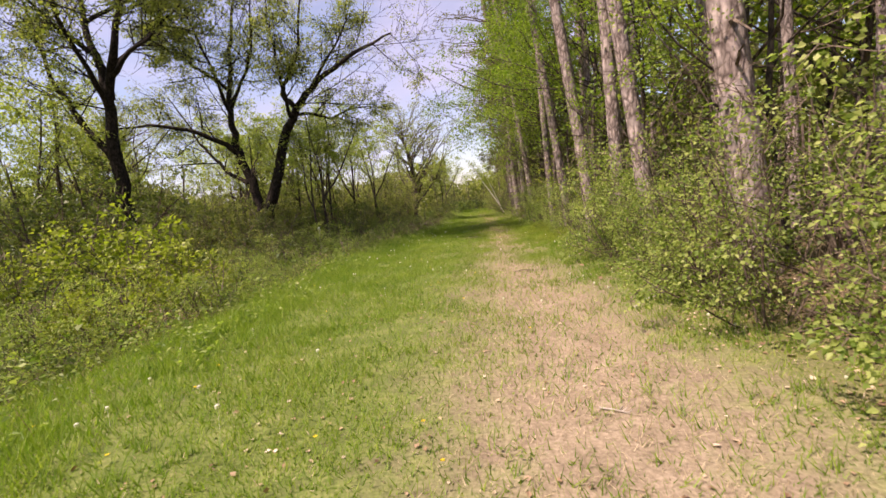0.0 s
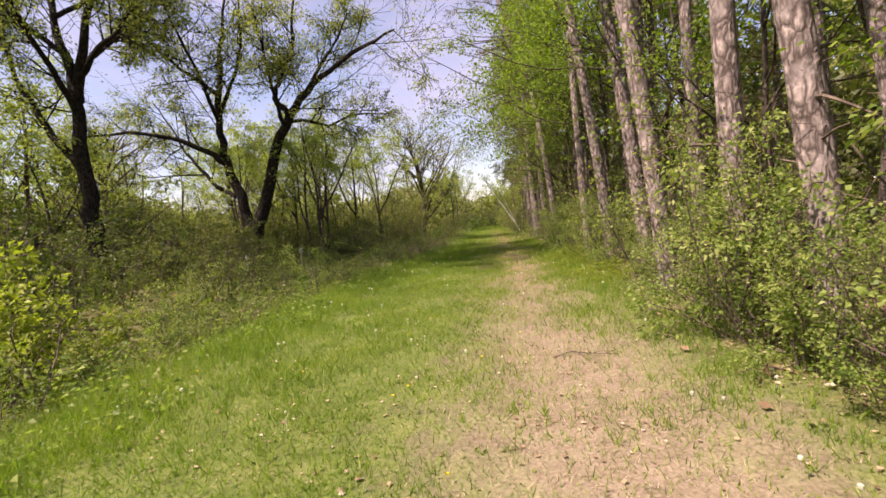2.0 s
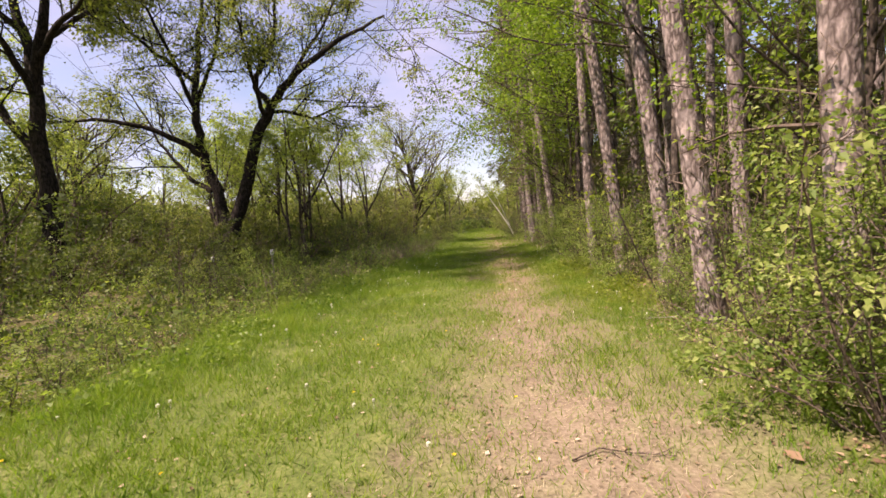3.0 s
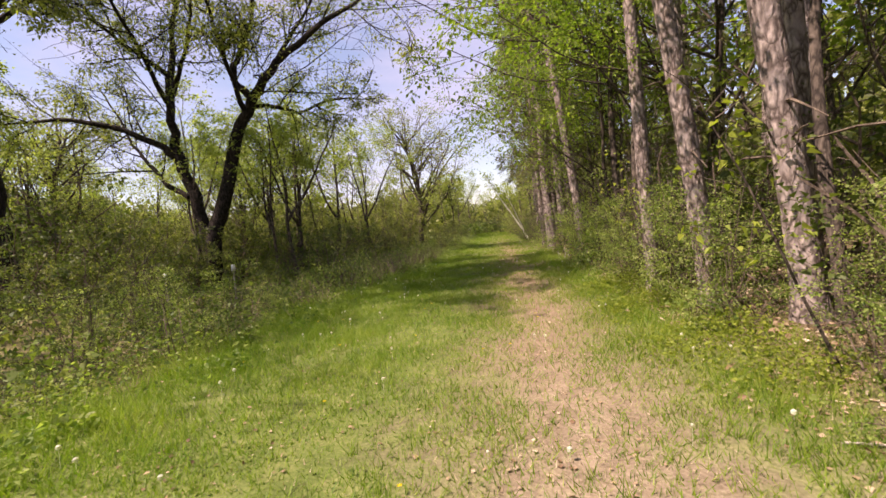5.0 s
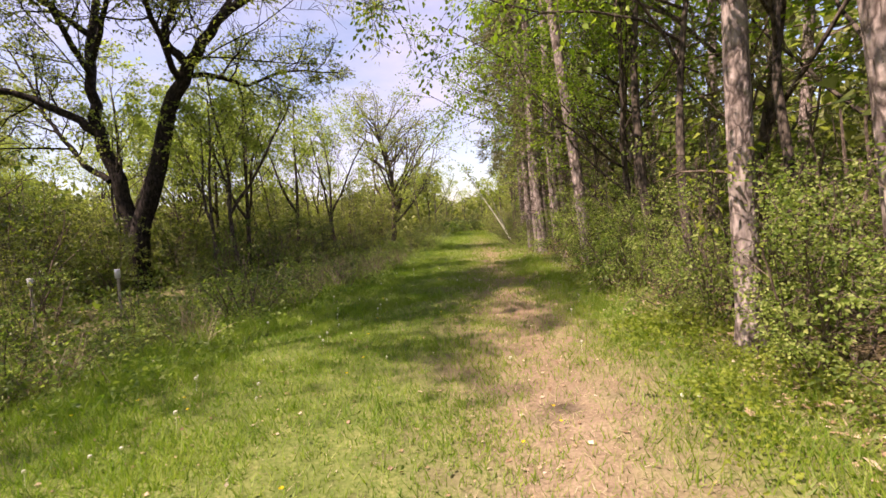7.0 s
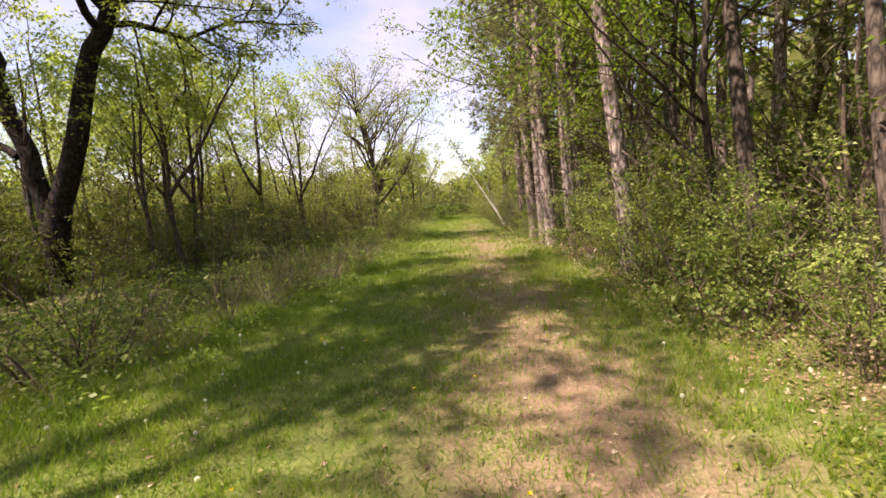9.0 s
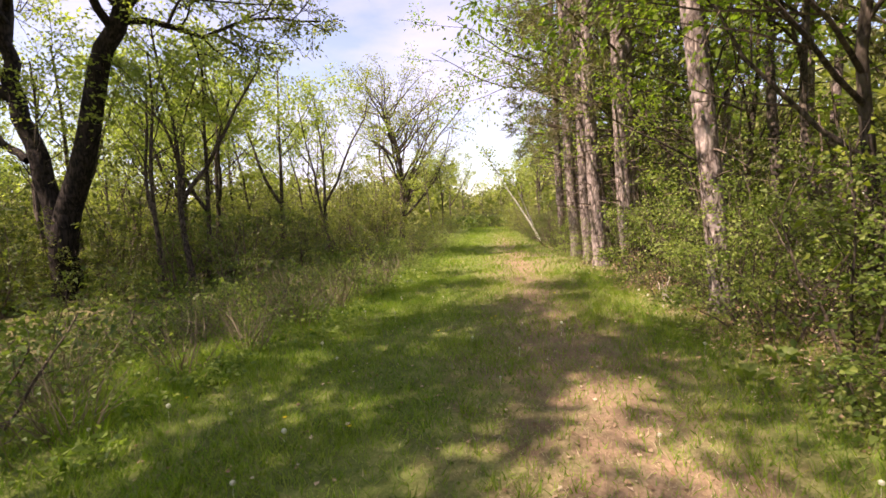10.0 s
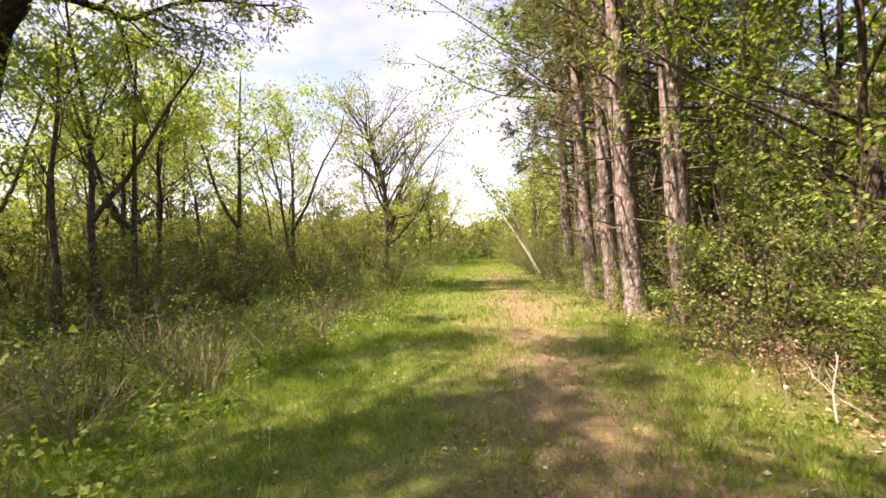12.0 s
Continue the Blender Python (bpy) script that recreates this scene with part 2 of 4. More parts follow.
def height(x, y):
    """The ground: a flat trail, a bank that falls off to the left, forest floor a little higher on the right."""
    x, y = np.asarray(x, float), np.asarray(y, float)
    z = -0.8 * smooth01((-3.0 - x) / 4.2) + 0.14 * smooth01((x - 2.0) / 1.6)
    z = z + 0.012 * np.sin(x * 2.1 + 0.7 * y) * np.sin(y * 1.3) + 0.008 * np.sin(x * 5.3 - y * 3.1)
    far = smooth01((np.abs(x) - 4) / 8)
    return z + far * (0.10 * np.sin(x * 0.7 + y * 0.31) + 0.08 * np.sin(y * 0.53 - x * 0.4))


def mesh_from(name, verts, faces, mat, smooth=False):
    """verts (n, 3); faces: arrays (m, 3) or (m, 4)."""
    me = bpy.data.meshes.new(name)
    verts = np.asarray(verts, np.float32)
    me.vertices.add(len(verts))
    me.vertices.foreach_set("co", verts.ravel())
    loops = np.concatenate([f.ravel() for f in faces]).astype(np.int32)
    totals = np.concatenate([np.full(len(f), f.shape[1]) for f in faces]).astype(np.int32)
    me.loops.add(len(loops))
    me.loops.foreach_set("vertex_index", loops)
    me.polygons.add(len(totals))
    me.polygons.foreach_set("loop_start", np.concatenate([[0], np.cumsum(totals)[:-1]]).astype(np.int32))
    me.polygons.foreach_set("loop_total", totals)
    me.polygons.foreach_set("use_smooth", np.full(len(totals), smooth))
    me.materials.append(mat)
    me.update(calc_edges=True)
    return me


class Pile:
    """Gathers vertices and faces for one mesh."""

    def __init__(self):
        self.v, self.f, self.n = [], [], 0

    def add(self, v, f):
        self.v.append(v)
        self.f.append(f + self.n)
        self.n += len(v)

    def tube(self, pts, radii, sides=5, rough=0.0):
        pts, radii = np.asarray(pts, float), np.asarray(radii, float)
        t = np.gradient(pts, axis=0)
        t /= np.linalg.norm(t, axis=1)[:, None] + 1e-9
        ref = np.array([1.0, 0.0, 0.0]) if abs(t[0, 0]) < 0.8 else np.array([0.0, 1.0, 0.0])
        a = np.cross(t, ref)
        a /= np.linalg.norm(a, axis=1)[:, None] + 1e-9
        b = np.cross(t, a)
        ang = np.arange(sides) * 2 * np.pi / sides
        ring = a[:, None] * np.cos(ang)[None, :, None] + b[:, None] * np.sin(ang)[None, :, None]
        swell = 1 + rough * np.sin(np.arange(len(pts))[:, None] * 2.3 + ang[None] * 3 + 5 * np.sin(np.arange(sides) * 7.1)[None])
        v = (pts[:, None] + ring * (radii[:, None] * swell)[:, :, None]).reshape(-1, 3)
        i, j = np.meshgrid(np.arange(len(pts) - 1), np.arange(sides), indexing="ij")
        k = (j + 1) % sides
        f = np.stack([i * sides + j, i * sides + k, (i + 1) * sides + k, (i + 1) * sides + j], -1).reshape(-1, 4)
        self.add(v, f)

    def mesh(self, name, mat, smooth=False):
        kinds = {}
        for f in self.f:
            kinds.setdefault(f.shape[1], []).append(f)
        return mesh_from(name, np.concatenate(self.v), [np.concatenate(k) for k in kinds.values()], mat, smooth)


def unit(v):
    return v / (np.linalg.norm(v, axis=-1, keepdims=True) + 1e-9)


def leaf_quads(rng, p, d, size, wide=0.32, droop=0.25, flat=1.0):
    """One pointed leaf of four corners at each p, along d."""
    d = unit(d)
    nrm = unit(rng.normal(size=p.shape) * flat + np.array([0, 0, 0.9]))
    s = unit(np.cross(d, nrm)) * (size * wide)[:, None]
    up = unit(np.cross(s, d))
    L = d * size[:, None]
    mid = p + 0.45 * L + up * (size * 0.10)[:, None]
    tip = p + L - np.array([0, 0, 1.0]) * (size * droop)[:, None]
    v = np.stack([p, mid + s, tip, mid - s], 1).reshape(-1, 3)
    return v, np.arange(len(v)).reshape(-1, 4)


def leaf_tris(rng, p, d, size, wide=0.36):
    """The same for far or dense foliage: three corners each."""
    d = unit(d)
    s = unit(np.cross(d, rng.normal(size=p.shape) + np.array([0, 0, 0.6]))) * (size * wide)[:, None]
    v = np.stack([p + s, p + d * size[:, None] - np.array([0, 0, 0.2]) * size[:, None], p - s], 1).reshape(-1, 3)
    return v, np.arange(len(v)).reshape(-1, 3)


def blade_tris(rng, p, h, w, lean=0.35):
    """Grass: one thin triangle at each p."""
    a = rng.uniform(0, 2 * np.pi, len(p))
    s = np.stack([np.cos(a), np.sin(a), 0 * a], 1) * (w / 2)[:, None]
    ld = rng.normal(size=(len(p), 3)) * lean
    ld[:, 2] = 1.0
    tip = p + unit(ld) * h[:, None]
    v = np.stack([p - s, p + s, tip], 1).reshape(-1, 3)
    return v, np.arange(len(v)).reshape(-1, 3)


def part(name, me, parent, label=""):
    ob = new(name, me)
    ob.parent = parent
    return tagged(ob, label)


# ---- plants ----
class Plant:
    """Grows branches: trunk, limbs and twigs, and the places where leaves sit."""

    def __init__(self, seed):
        self.rng = np.random.default_rng(seed)
        self.trunk, self.limbs, self.twigs = Pile(), [], Pile()
        self.leaf_p, self.leaf_d = [], []
        self.plain, self.gaps, self.bald, self.thinnest = False, 0.0, False, 0.003

    def path(self, p, d, length, steps, wobble, lift):
        pts, d = [np.array(p, float)], np.array(d, float)
        for _ in range(steps):
            d = unit(d + self.rng.normal(size=3) * wobble + np.array([0, 0, lift]))
            pts.append(pts[-1] + d * length / steps)
        return np.array(pts)

    def leaves_along(self, pts, count, spread):
        u = self.rng.uniform(0.15, 1.0, count) * (len(pts) - 1)
        i = np.minimum(u.astype(int), len(pts) - 2)
        base = pts[i] + (pts[i + 1] - pts[i]) * (u - i)[:, None]
        d = unit(pts[-1] - pts[0])
        out = self.rng.normal(size=(count, 3))
        out[:, 2] *= 0.5
        self.leaf_p.append(base + out * spread)
        self.leaf_d.append(unit(d * 0.7 + unit(out)))

    def spray(self, pts, r, levels, spec):
        """Side shoots along pts, and theirs in turn; leaves on the last."""
        n, lo, ratio, angle, wobble, lift, leaves, spread = spec[0]
        length = np.linalg.norm(np.diff(pts, axis=0), axis=1).sum()
        for k in range(n):
            u = lo + (1 - lo) * (k + self.rng.uniform(0.1, 0.9)) / n
            f = u * (len(pts) - 1)
            i = min(int(f), len(pts) - 2)
            p = pts[i] + (pts[i + 1] - pts[i]) * (f - i)
            along = unit(pts[i + 1] - pts[i])
            side = self.rng.normal(size=3)
            side = unit(side - along * side.dot(along))
            a = radians(angle) * self.rng.uniform(0.7, 1.3)
            d = along * math.cos(a) + side * math.sin(a)
            L = length * ratio * (1.15 - 0.6 * u) * self.rng.uniform(0.7, 1.25)
            q = self.path(p, d, L, 4 if len(spec) > 2 else 3 if len(spec) > 1 else 2, wobble, lift)
            r1 = max(r * (0.55 - 0.3 * u), self.thinnest * 1.4)
            if len(spec) > 1 or not self.plain:
                self.twigs.tube(q, np.linspace(r1, max(r1 * 0.35, self.thinnest), len(q)), 4 if r1 > 0.02 else 3)
            if len(spec) == 2:
                self.bald = self.rng.random() < self.gaps
            if leaves and not self.bald:
                self.leaves_along(q, leaves, spread)
            if len(spec) > 1:
                self.spray(q, r1, levels - 1, spec[1:])

    def crown(self, name, mat, size, wide=0.32, coarse=False):
        p, d = np.concatenate(self.leaf_p), np.concatenate(self.leaf_d)
        s = size * self.rng.uniform(0.6, 1.35, len(p))
        v, f = leaf_tris(self.rng, p, d, s, wide) if coarse else leaf_quads(self.rng, p, d, s, wide)
        return mesh_from(name, v, [f], mat)


def roots(pts, radii):
    """Flares a trunk's foot."""
    radii = np.array(radii, float)
    radii[0] *= 1.45
    return pts, radii


def make_tree(name, seed, tall, girth, lean, leaf_mat, leaf, bark, fork=0, start=0.3, limbs=9, label="", category="tree", bias=(0, 0, 0), reach=0.42, thin=1.0, limb_lift=0.12, coarse=True, stout=0.5):
    """A young broad-leaved tree: trunk, each main limb, twigs, crown."""
    g = Plant(seed)
    g.plain = stout < 0.5
    base = np.array([0, 0, -0.15])
    d = np.array([lean[0], lean[1], 1.0])
    top = new(name)
    trunk = g.path(base, d, tall * 0.82, 9, 0.07, 0.05)
    g.trunk.tube(*roots(trunk, np.linspace(girth, girth * 0.25, len(trunk))), 8)
    stems = [(trunk, girth)]
    if fork:
        at = 3
        dd = unit(np.array([g.rng.choice([-1, 1]) * 0.4, g.rng.normal() * 0.3, 1.0]))
        f = g.path(trunk[at], dd, tall * 0.55, 8, 0.13, 0.06)
        g.trunk.tube(f, np.linspace(girth * 0.7, girth * 0.2, len(f)), 7)
        stems.append((f, girth * 0.7))
    part("trunk", g.trunk.mesh("trunk", bark, True), top)
    for stem, r in stems:
        count = limbs if stem is trunk else limbs // 2
        for k in range(count):
            lo = start if stem is trunk else 0.2
            u = lo + (0.98 - lo) * (k + g.rng.uniform(0.2, 0.8)) / count
            f = u * (len(stem) - 1)
            i = min(int(f), len(stem) - 2)
            p = stem[i] + (stem[i + 1] - stem[i]) * (f - i)
            a = g.rng.uniform(0, 2 * math.pi)
            d = np.array([math.cos(a), math.sin(a), 0.75]) + np.array(bias)
            q = g.path(p, unit(d), tall * reach * (1.1 - 0.7 * u) * g.rng.uniform(0.75, 1.2), 6, 0.16, limb_lift)
            r1 = max(r * stout * (1 - 0.6 * u), 0.012)
            limb = Pile()
            limb.tube(q, np.linspace(r1, r1 * 0.3, len(q)), 5)
            part("limb", limb.mesh("limb", bark, True), top)
            g.spray(q, r1, 2, [(5, 0.25, 0.45, 45, 0.16, 0.06, int(7 * thin), 0.14), (3, 0.2, 0.55, 45, 0.2, 0.03, max(1, int(13 * thin)), 0.14)])
    tagged(part("twig_mass", g.twigs.mesh("twig_mass", TWIG), top), kind="stuff")
    part("crown", g.crown("crown", leaf_mat, leaf, 0.36, coarse), top)
    return tagged(top, label, category)


def make_shrub(name, seed, tall, spread, leaf_mat, leaf, label, stems=9, shoots=7, leaves=12, coarse=False, bare=0.28, category="shrub"):
    """A many-stemmed shrub, leafy almost to the ground."""
    g = Plant(seed)
    g.plain = coarse or tall < 1.5
    g.gaps = 0.3
    top = new(name)
    for k in range(stems):
        a = 2 * math.pi * k / stems + g.rng.uniform(-0.3, 0.3)
        skirt = k % 3 == 2
        out = 1.5 if skirt else g.rng.uniform(0.15, 1.0) * spread / tall
        d = unit(np.array([math.cos(a) * out, math.sin(a) * out, 1.0]))
        p = np.array([math.cos(a) * 0.12, math.sin(a) * 0.12, -0.08])
        q = g.path(p, d, tall * (0.45 if skirt else g.rng.uniform(0.7, 1.1)), 6, 0.12, -0.02)
        stem = g.trunk if coarse else Pile()
        stem.tube(q, np.linspace(0.013, 0.005, len(q)) * (2.0 if coarse else 1), 4)
        if not coarse:
            part("stem", stem.mesh("stem", TWIG), top)
        g.spray(q, 0.014, 2, [(shoots, 0.12 if skirt else bare, 0.38, 55, 0.15, 0.02, leaves // 2, 0.08), (3, 0.2, 0.55, 50, 0.2, 0.0, leaves, 0.08)])
    if coarse:
        tagged(part("stem_mass", g.trunk.mesh("stem_mass", TWIG), top), kind="stuff")
    tagged(part("twig_mass", g.twigs.mesh("twig_mass", TWIG), top), kind="stuff")
    part("crown", g.crown("crown", leaf_mat, leaf, 0.38, coarse), top)
    return tagged(top, label, category)


def make_pine(name, seed, tall, girth, lean, first, label, stubs=7, tufts=4, boughs=34):
    """A tall pine: bare plated trunk with dead stubs, needle boughs above."""
    g = Plant(seed)
    top = new(name)
    trunk = g.path((0, 0, -0.2), (lean, 0.0, 1.0), tall, 40, 0.008, 0.004)
    g.trunk.tube(*roots(trunk, np.linspace(girth, girth * 0.25, len(trunk))), 16, 0.022)
    part("trunk", g.trunk.mesh("trunk", PINE_BARK, True), top)

    def at(z):
        f = np.clip(z / tall, 0, 0.999) * (len(trunk) - 1)
        i = int(f)
        return trunk[i] + (trunk[i + 1] - trunk[i]) * (f - i)

    for k in range(stubs):
        z = g.rng.uniform(1.5, first + 2)
        a = g.rng.uniform(0, 2 * math.pi)
        q = g.path(at(z), (math.cos(a), math.sin(a), 0.1), g.rng.uniform(0.3, 1.8), 4, 0.12, -0.02)
        dead = Pile()
        dead.tube(q, np.linspace(0.020, 0.006, len(q)), 4)
        part("dead_branch", dead.mesh("dead_branch", TWIG), top, "bare grey dead branch")
    tp, td = [], []
    for k in range(boughs):
        z = first + (tall - first) * (k + g.rng.uniform(0, 1)) / boughs
        u = (z - first) / (tall - first)
        a = g.rng.uniform(0, 2 * math.pi)
        L = (3.1 * (1 - 0.75 * u)) * g.rng.uniform(0.6, 1.15)
        q = g.path(at(z), (math.cos(a), math.sin(a), -0.05 + 0.4 * u), L, 5, 0.1, 0.02)
        g.twigs.tube(q, np.linspace(0.035 * (1 - 0.6 * u), 0.008, len(q)), 4)
        for j in range(6):
            f = g.rng.uniform(0.3, 0.95) * 5
            i = min(int(f), 4)
            p = q[i] + (q[i + 1] - q[i]) * (f - i)
            s = g.path(p, unit(unit(q[i + 1] - q[i]) + g.rng.normal(size=3) * 0.6), L * 0.3, 3, 0.15, 0.05)
            w = g.rng.uniform(0.2, 1.0, tufts)[:, None]
            tp.append(s[0] + (s[-1] - s[0]) * w + g.rng.normal(size=(tufts, 3)) * 0.05)
            td.append(np.repeat((s[-1] - s[0])[None], tufts, 0))
    tagged(part("bough_mass", g.twigs.mesh("bough_mass", TWIG), top), kind="stuff")
    tp, td = np.concatenate(tp), unit(np.concatenate(td))
    each = 5
    p = np.repeat(tp, each, 0)
    d = unit(np.repeat(td, each, 0) * 0.9 + g.rng.normal(size=(len(p), 3)) * 0.6)
    v, f = leaf_tris(g.rng, p, d, g.rng.uniform(0.16, 0.30, len(p)), 0.05)
    part("needle_crown", mesh_from("needle_crown", v, [f], NEEDLES), top, "dull green long pine needles")
    return tagged(top, label, "pine tree", "pines beside the trail")


def make_oak(name, seed, limbs, spec, leaf, label, branch=0.11):
    """A spreading old tree. limbs: (points, first radius, last radius)."""
    g = Plant(seed)
    g.gaps, g.thinnest = 0.3, 0.008
    top = new(name)
    for k, (pts, r0, r1) in enumerate(limbs):
        pts = np.array(pts, float)
        # finer, slightly crooked course
        u = np.linspace(0, len(pts) - 1, (len(pts) - 1) * 3 + 1)
        fine = np.stack([np.interp(u, np.arange(len(pts)), pts[:, c]) for c in range(3)], 1)
        fine[1:-1] += g.rng.normal(size=(len(fine) - 2, 3)) * min(0.08, r0 * 0.22)
        limb = Pile()
        limb.tube(fine, np.linspace(r0, r1, len(fine)), 9 if r0 > 0.2 else 6)
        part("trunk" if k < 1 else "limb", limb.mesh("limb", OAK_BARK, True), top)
        low = 0.45 if k < 2 else 0.25
        g.spray(fine, max(r1 * 1.6, branch), 3, [(spec[0], low, spec[1], 50, 0.17, 0.07, 0, 0)] + [(7, 0.12, 0.5, 48, 0.2, 0.05, 4, 0.2), (5, 0.2, 0.62, 45, 0.22, 0.02, spec[2], 0.2)])
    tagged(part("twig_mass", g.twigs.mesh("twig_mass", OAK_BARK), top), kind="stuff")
    part("crown", g.crown("crown", LEAF_OAK, leaf, 0.4, True), top, "sparse young yellow-green leaves")
    return tagged(top, label, "oak tree")


def put(ob, x, y, turn=0, scale=1.0, sink=0.0, first=False):
    """Sets a thing, or a copy of it, on the ground."""
    m = pose(x, y, float(height(x, y)) - sink, 0, 0, turn) @ Matrix.Scale(scale, 4)
    if first:
        ob.matrix_basis = m
        return ob
    return copy_thing(ob, m)


class Kind:
    """One thing built once, then copied."""

    made = []

    def __init__(self, ob):
        self.ob, self.used = ob, False
        Kind.made.append(self)

    def put(self, x, y, turn=0, scale=1.0, sink=0.0):
        got = put(self.ob, x, y, turn, scale, sink, not self.used)
        self.used = True
        return got


# ---- ground ----
def spaced(lo, hi, step, far_lo, far_hi, grow=1.35):
    mid = list(np.arange(lo, hi, step))
    up, s = [], step
    v = hi
    while v < far_hi:
        up.append(v)
        s *= grow
        v += s
    up.append(far_hi)
    down, s, v = [], step, lo - step
    while v > far_lo:
        down.append(v)
        s *= grow
        v -= s
    down.append(far_lo)
    return np.array(down[::-1] + mid + up)


gx, gy = spaced(-8, 6, 0.16, -900, 900), spaced(-3, 46, 0.2, -600, 1500)
X, Y = np.meshgrid(gx, gy)
nx, ny = len(gx), len(gy)
Vg = np.stack([X, Y, height(X, Y)], -1).reshape(-1, 3)
i, j = np.meshgrid(np.arange(ny - 1), np.arange(nx - 1), indexing="ij")
q = (i * nx + j).ravel()
ground = new("ground", mesh_from("ground", Vg, [np.stack([q, q + 1, q + nx + 1, q + nx], 1)], SOIL, True))
tagged(ground, "grassy woodland trail with a worn tan earth strip", "ground", kind="structure")

# ---- the old oaks on the left ----
oak_v = make_oak("oak_tree", 11, [
    ([(-15.2, 33.0, -1.0), (-15.0, 33.0, 1.5), (-14.2, 33.0, 3.7), (-12.9, 33.0, 6.9), (-11.9, 32.8, 8.9), (-10.5, 32.3, 9.9), (-8.8, 31.8, 10.8), (-6.2, 31.0, 11.8), (-4.4, 30.5, 12.2)], 0.48, 0.05),
    ([(-15.3, 33.1, -0.9), (-15.4, 33.1, 1.5), (-16.0, 33.2, 4.2), (-16.7, 33.3, 6.3), (-17.0, 33.5, 8.4), (-16.9, 33.8, 11.3), (-16.8, 34.0, 13.0), (-16.3, 34.2, 15.5), (-15.9, 34.3, 17.5)], 0.40, 0.06),
    ([(-11.95, 32.8, 8.9), (-12.6, 32.4, 9.8), (-12.1, 32.0, 10.5), (-10.8, 31.5, 12.1), (-10.3, 31.0, 14.2), (-9.8, 30.6, 16.0)], 0.20, 0.04),
    ([(-12.2, 32.9, 8.4), (-11.0, 33.5, 8.5), (-9.9, 34.0, 8.1), (-8.1, 34.5, 8.8), (-5.9, 35.0, 8.7)], 0.13, 0.03),
    ([(-16.7, 33.3, 6.3), (-17.6, 32.8, 7.1), (-19.4, 32.0, 8.1), (-21.6, 31.2, 8.5), (-23.9, 30.5, 8.3)], 0.22, 0.05),
    ([(-16.2, 33.1, 4.1), (-17.5, 33.4, 4.9), (-18.9, 33.9, 6.2), (-20.1, 34.4, 7.5), (-21.2, 34.8, 9.4), (-22.6, 35.2, 11.3)], 0.16, 0.04),
    ([(-17.0, 33.6, 9.4), (-15.9, 33.0, 10.6), (-14.6, 32.0, 11.6), (-13.6, 31.0, 13.4), (-13.0, 30.2, 15.4)], 0.15, 0.04),
    ([(-16.9, 33.7, 10.8), (-18.2, 33.0, 12.0), (-19.6, 32.2, 13.4), (-20.6, 31.6, 15.4)], 0.15, 0.04),
    ([(-12.3, 32.8, 8.2), (-12.0, 31.2, 9.4), (-11.4, 29.2, 11.0), (-10.8, 27.2, 12.4)], 0.15, 0.04),
    ([(-16.9, 33.5, 9.0), (-16.6, 31.8, 10.4), (-16.2, 29.6, 12.2), (-15.9, 27.6, 14.0)], 0.15, 0.04),
    ([(-10.5, 32.3, 9.9), (-9.6, 32.6, 11.4), (-8.4, 32.8, 13.0), (-7.6, 33.0, 14.6)], 0.13, 0.03),
], (11, 0.38, 11), 0.12, "old oak forked low into two dark leaning trunks")
oak_b = make_oak("oak_tree", 12, [
    ([(-20.7, 27.0, -1.0), (-20.8, 27.0, 1.8), (-21.0, 27.0, 4.2), (-21.0, 27.0, 7.2), (-20.85, 27.0, 9.4), (-21.4, 27.1, 11.8), (-21.9, 27.2, 13.7), (-22.3, 27.4, 16.5), (-22.4, 27.6, 19.5)], 0.50, 0.06),
    ([(-20.85, 27.0, 9.2), (-20.3, 26.8, 11.0), (-19.4, 26.5, 13.1), (-18.4, 26.2, 15.2), (-17.6, 26.0, 18.0)], 0.30, 0.05),
    ([(-20.5, 26.9, 10.4), (-18.5, 26.0, 11.4), (-16.5, 25.0, 11.6), (-14.4, 24.2, 12.4)], 0.17, 0.04),
    ([(-21.2, 27.0, 5.8), (-22.2, 27.0, 7.2), (-23.3, 27.0, 8.8), (-24.3, 27.1, 10.8), (-24.9, 27.2, 13.1), (-25.4, 27.3, 15.4)], 0.24, 0.05),
    ([(-20.9, 26.9, 8.6), (-20.4, 25.2, 10.4), (-19.8, 23.0, 12.4), (-19.2, 21.0, 14.6)], 0.18, 0.04),
    ([(-21.4, 27.1, 11.8), (-22.6, 25.6, 13.4), (-23.4, 24.0, 15.4)], 0.16, 0.04),
    ([(-20.3, 26.8, 11.0), (-18.8, 28.4, 13.0), (-17.4, 30.0, 15.4)], 0.16, 0.04),
    ([(-18.9, 26.3, 14.2), (-17.0, 24.6, 15.8), (-15.0, 23.0, 17.2)], 0.13, 0.03),
    ([(-21.9, 27.2, 13.7), (-20.6, 28.6, 15.2), (-19.4, 30.4, 16.6), (-18.4, 32.4, 17.6)], 0.14, 0.03),
    ([(-22.2, 27.4, 15.8), (-21.0, 25.6, 17.2), (-19.4, 23.6, 18.6), (-18.2, 21.6, 19.4)], 0.14, 0.03),
    ([(-18.4, 26.2, 15.2), (-16.8, 27.4, 16.8), (-15.0, 28.4, 18.2)], 0.12, 0.03),
    ([(-19.8, 23.0, 12.4), (-18.4, 20.8, 13.8), (-16.8, 18.8, 15.2), (-15.6, 17.2, 16.4)], 0.13, 0.03),
    # limb above the view, added only for its shade on the trail
    ([(-16.2, 18.0, 15.8), (-14.6, 18.6, 15.6), (-12.8, 19.3, 15.0)], 0.09, 0.03),
], (12, 0.40, 11), 0.13, "tall old oak with a dark trunk and spreading limbs")

